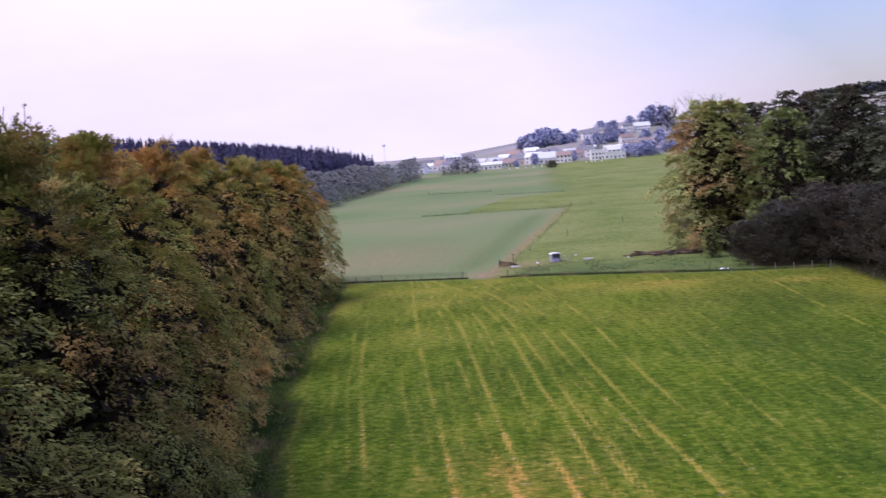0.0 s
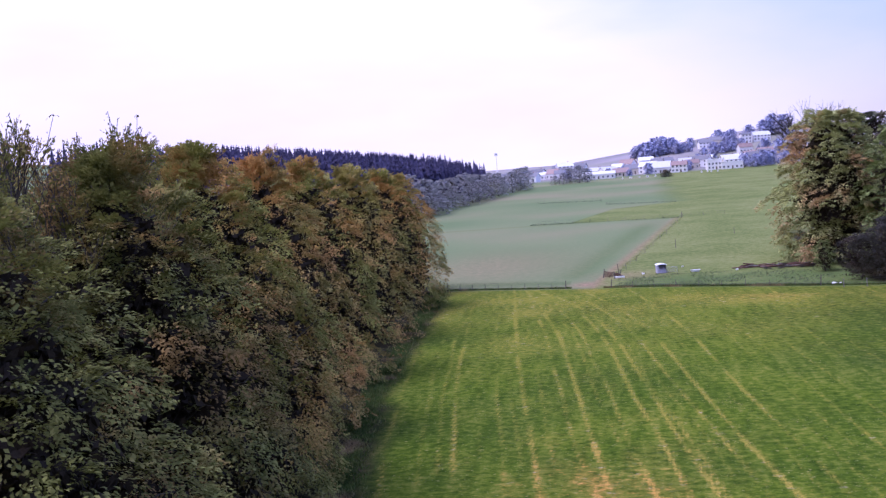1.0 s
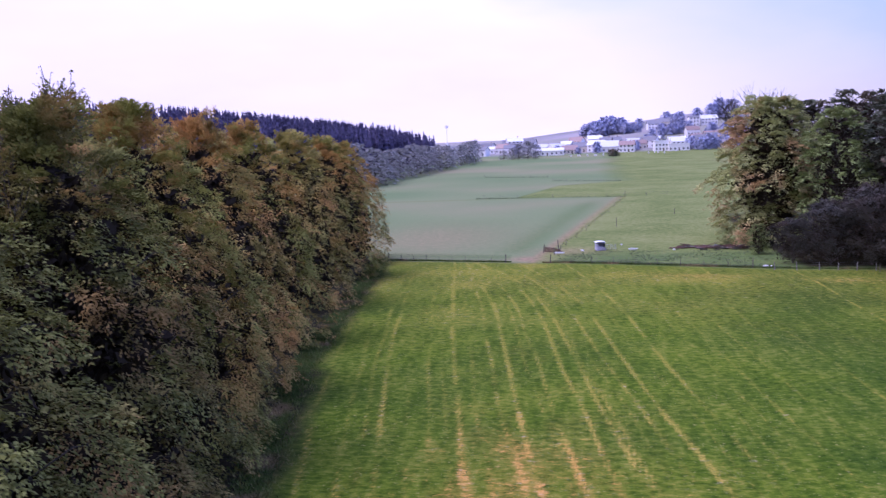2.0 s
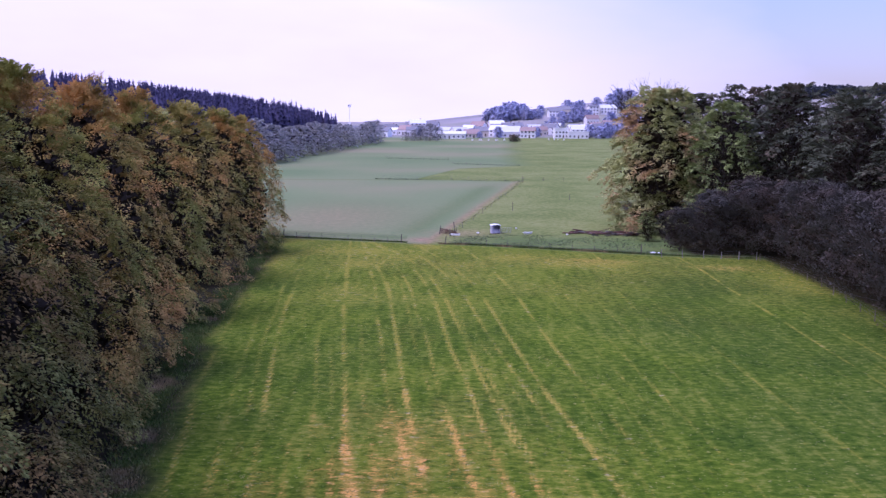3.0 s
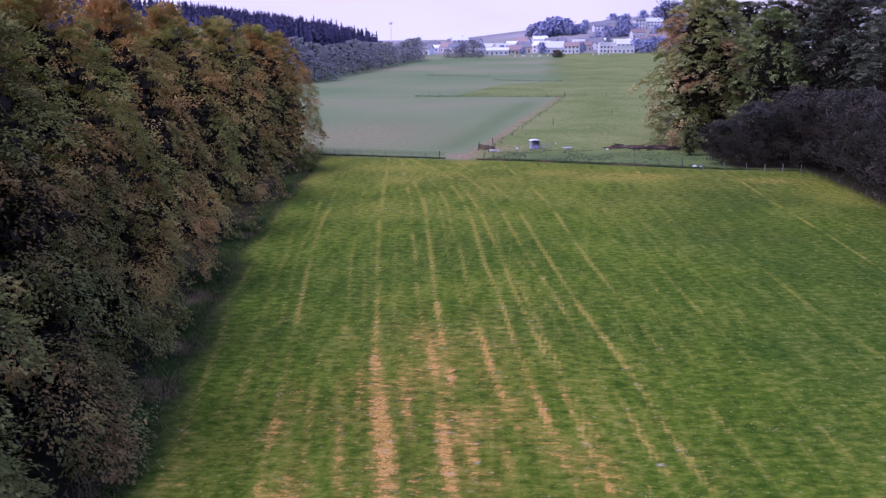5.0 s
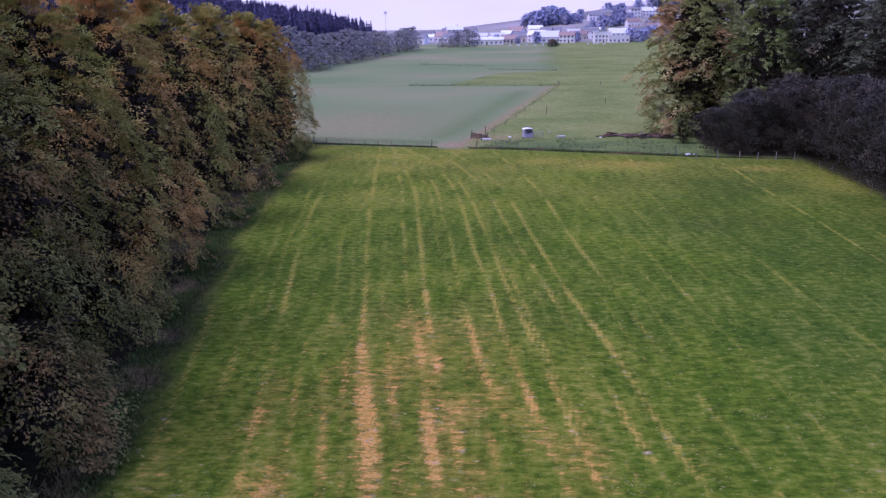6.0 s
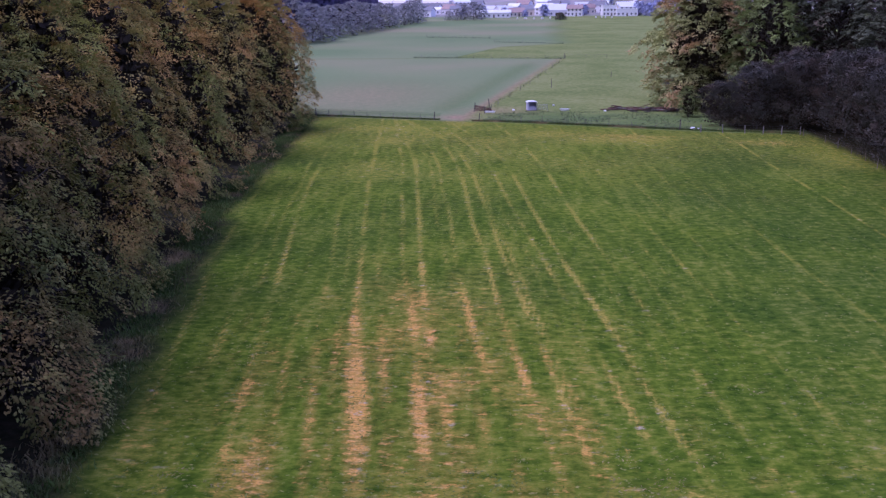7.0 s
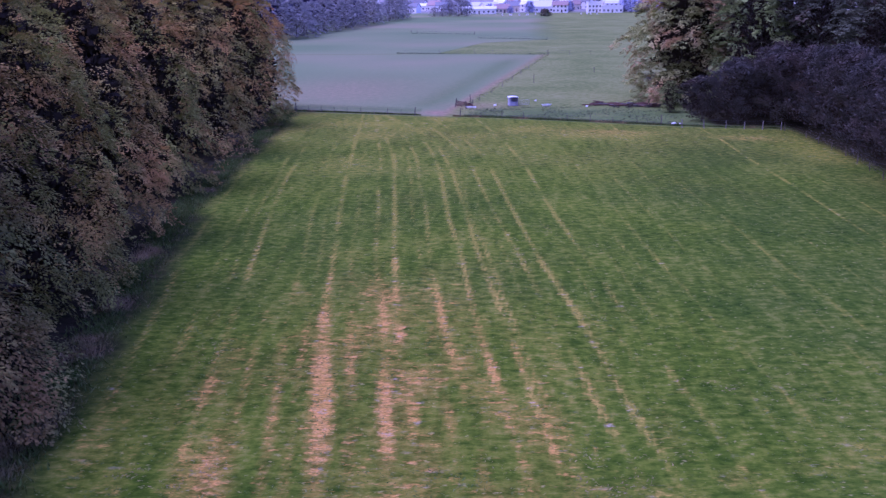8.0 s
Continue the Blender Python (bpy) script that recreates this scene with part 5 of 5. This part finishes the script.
def hill_wood():
    """The dark wood along the ridge, far beyond the village: crowns of leaf clumps side by side."""
    rng = np.random.default_rng(23)
    vs, fs, k = [], [], 0
    for i in range(210):
        thick = i < 150                                    # one dense wood, then a thin row along the ridge
        x = rng.uniform(372, 478) if thick else rng.uniform(480, 900)
        y = 1120 + (120 if thick else 40) * rng.random() + 0.15 * (x - 400)
        v, f, _, _ = crown(rng, rng.uniform(8, 13) if thick else rng.uniform(4, 8), 0.5, rng.uniform(6, 9) if thick else rng.uniform(3, 5), 16, 176, 3.4, bush_profile)
        vs.append(v + np.array([x, y, float(land(x, y))]))
        fs.append(f + k)
        k += len(v)
    ob = part_arrays("hill_wood", np.concatenate(vs), np.concatenate(fs), M_HAZED_RIDGE)
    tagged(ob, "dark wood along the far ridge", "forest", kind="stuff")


hill_wood()

dark_shrub = broadleaf("dark_shrub", 71, 4.2, 0.1, 3.6, 60, 2600, 0.5, M_DARKLEAF, "low dark evergreen shrub at the pasture's end", "bush", bush_profile, 0.1, droop=0.1, flat=0.3)
put(dark_shrub, 35.5, 640)


def garden_stone(x, y, w, h):
    """A pale upright slab with a rounded head."""
    bm = bmesh.new()
    prof = [(-w, -0.2), (w, -0.2), (w, h * 0.75)] + [(w * math.cos(a), h * 0.75 + h * 0.25 * math.sin(a)) for a in (0.6, 1.2, 1.94, 2.54)] + [(-w, h * 0.75)]
    a = [bm.verts.new((px, -0.2, pz)) for px, pz in prof]
    b = [bm.verts.new((px, 0.2, pz)) for px, pz in prof]
    bm.faces.new(a)
    bm.faces.new(b[::-1])
    for i in range(len(prof)):
        j = (i + 1) % len(prof)
        bm.faces.new((a[i], b[i], b[j], a[j]))
    bmesh.ops.recalc_face_normals(bm, faces=bm.faces)
    ob = part("garden_pillar", bm, M_WHITE)
    ob.matrix_basis = pose(x, y, float(land(x, y)), 0, 0, 5)
    tagged(ob, "small white pillar in a row at the pasture's end", "pillar", "white pillars by the gardens")


for k in range(8):
    garden_stone(9.5 + 3.6 * k + 1.5 * math.sin(k * 2.1), 676 + 6 * math.sin(k * 1.3), 0.4, 1.1 + 0.2 * math.sin(k * 3.3))
for k in range(4):
    garden_stone(62 + 3.4 * k + math.sin(k * 2.0), 694 + 5 * math.sin(k * 1.7), 0.4, 1.1)


def radio_mast(x, y, height):
    """A slim pole on a white cabin, with aerials at its head."""
    top = empty("radio_mast", pose(x, y, float(land(x, y))), "tall slim pale mast with a cluster of aerials", "mast")
    v, f = tube([(0, 0, -0.5), (0, 0, height * 0.5), (0, 0, height)], [0.40, 0.3, 0.2], 10)
    part_arrays("pole", v, f, M_WHITE, top, smooth=True)
    v, f = tube([(0, 0, 0), (0, 0, height * 0.32)], [0.9, 0.8], 10)
    part_arrays("base_sleeve", v, f, M_WHITE, top, "white lower section", True)
    for k in range(6):
        a = math.tau * k / 6
        bm = bmesh.new()
        box(bm, -0.25, 0.25, -0.12, 0.12, height - 2.4, height - 0.2, pose(1.2 * math.cos(a), 1.2 * math.sin(a), 0, 0, 0, math.degrees(a) + 90))
        part("aerial", bm, M_SHEET, top)
    v, f = tube([(-1.3, 0, height - 1.2), (1.3, 0, height - 1.2)], [0.08, 0.08], 6)
    part_arrays("crossbar", v, f, M_STEEL, top)


radio_mast(-92, 860, 22)


# ---------------------------------------------------------------- grass
def blades(rng, x, y, tall, width, lie=0.45):
    """Three-cornered blades, leaning every way."""
    n = len(x)
    a = rng.random(n) * math.tau
    h = tall * rng.uniform(0.5, 1.3, n)
    base = np.stack([x, y, land(x, y) - 0.03], 1)
    side = np.stack([np.cos(a), np.sin(a), np.zeros(n)], 1) * (width * rng.uniform(0.6, 1.3, n))[:, None]
    tip = base + np.stack([rng.normal(0, lie, n) * h, rng.normal(0, lie, n) * h, h], 1)
    return np.stack([base - side, base + side, tip], 1).reshape(-1, 3)


def grass():
    rng = np.random.default_rng(17)
    n = 60000
    y = 34 + 70 * rng.random(n) ** 1.5
    x = rng.uniform(-22, 44, n)
    keep = (x > left_edge(y)) & (value_noise(x, y, 0.8, 41) > 0.42)
    v = blades(rng, x[keep], y[keep], 0.05, 0.05, 2.2)
    ob = part_arrays("meadow_grass", v, np.arange(len(v)).reshape(-1, 3), M_GRASS)
    tagged(ob, "short mown meadow grass in tufts", "grass", kind="stuff")
    m = 26000
    x = rng.uniform(-32, 44, m)
    y = far_edge(x) + 1.2 + np.abs(rng.normal(0, 0.5, m))
    keep = (np.abs(x + 6) > 2.6) & (rng.random(m) < 0.45)
    v1 = blades(rng, x[keep], y[keep], 0.30, 0.045)
    x = rng.uniform(-1, 33, 900)
    y = far_edge(x) + 1.5 + (180 - far_edge(x)) * rng.random(900)
    v2 = blades(rng, x, y, 0.16, 0.06, 0.9)
    y = rng.uniform(30, 172, m)
    x = left_edge(y) - 1.0 + np.abs(rng.normal(0, 0.7, m)) * rng.choice([-1, 1], m)
    v3 = blades(rng, x, y, 0.32, 0.05)
    t = rng.random(m // 110)
    y5 = 172 + 114 * t
    v6 = blades(rng, lane_x(y5) + 2.0 + rng.normal(0, 0.3, m // 110), y5, 0.3, 0.07)
    v = np.concatenate([v1, v2, v3, v6])
    ob = part_arrays("rough_grass", v, np.arange(len(v)).reshape(-1, 3), M_GRASS)
    tagged(ob, "long uncut grass along fences and wood edges", "grass", kind="stuff")



def nettles():
    """Rank growth behind the cross fence, up to the logs."""
    rng = np.random.default_rng(29)
    m = 6000
    x = rng.uniform(-1.5, 31, m)
    y = far_edge(x) + 1.5 + np.abs(rng.normal(0, 0.8, m))
    v1 = blades(rng, x, y, 0.26, 0.09)
    x = rng.uniform(-31, -9.5, m // 3)
    v3 = blades(rng, x, far_edge(x) + 1.4 + np.abs(rng.normal(0, 0.35, m // 3)), 0.22, 0.07)
    x = rng.uniform(-1, 33, 4200)
    y = far_edge(x) + 1.4 + (175.5 - 0.06 * x - far_edge(x)) * rng.random(4200) ** 1.15
    thick = value_noise(x, y, 3.2, 59) > 0.42
    v4 = blades(rng, x[thick], y[thick], 0.22, 0.075, 0.8)
    # uncut weeds left standing under the old field fences
    lines = []
    for x0, y0, x1, y1 in ((18, 287, -12, 292), (-12, 292, -24, 294), (22, 362, -2, 374), (-4, 402, -30, 415)):
        t = rng.random(150)
        lines.append(blades(rng, x0 + (x1 - x0) * t + rng.normal(0, 0.3, 150), y0 + (y1 - y0) * t + rng.normal(0, 0.3, 150), 0.38, 0.13))
    v = np.concatenate([v1, v3, v4] + lines)
    ob = part_arrays("nettle_growth", v, np.arange(len(v)).reshape(-1, 3), M_NETTLE)
    tagged(ob, "dark nettles and rank weeds behind the cross fence", "weeds", kind="stuff")


grass()
nettles()
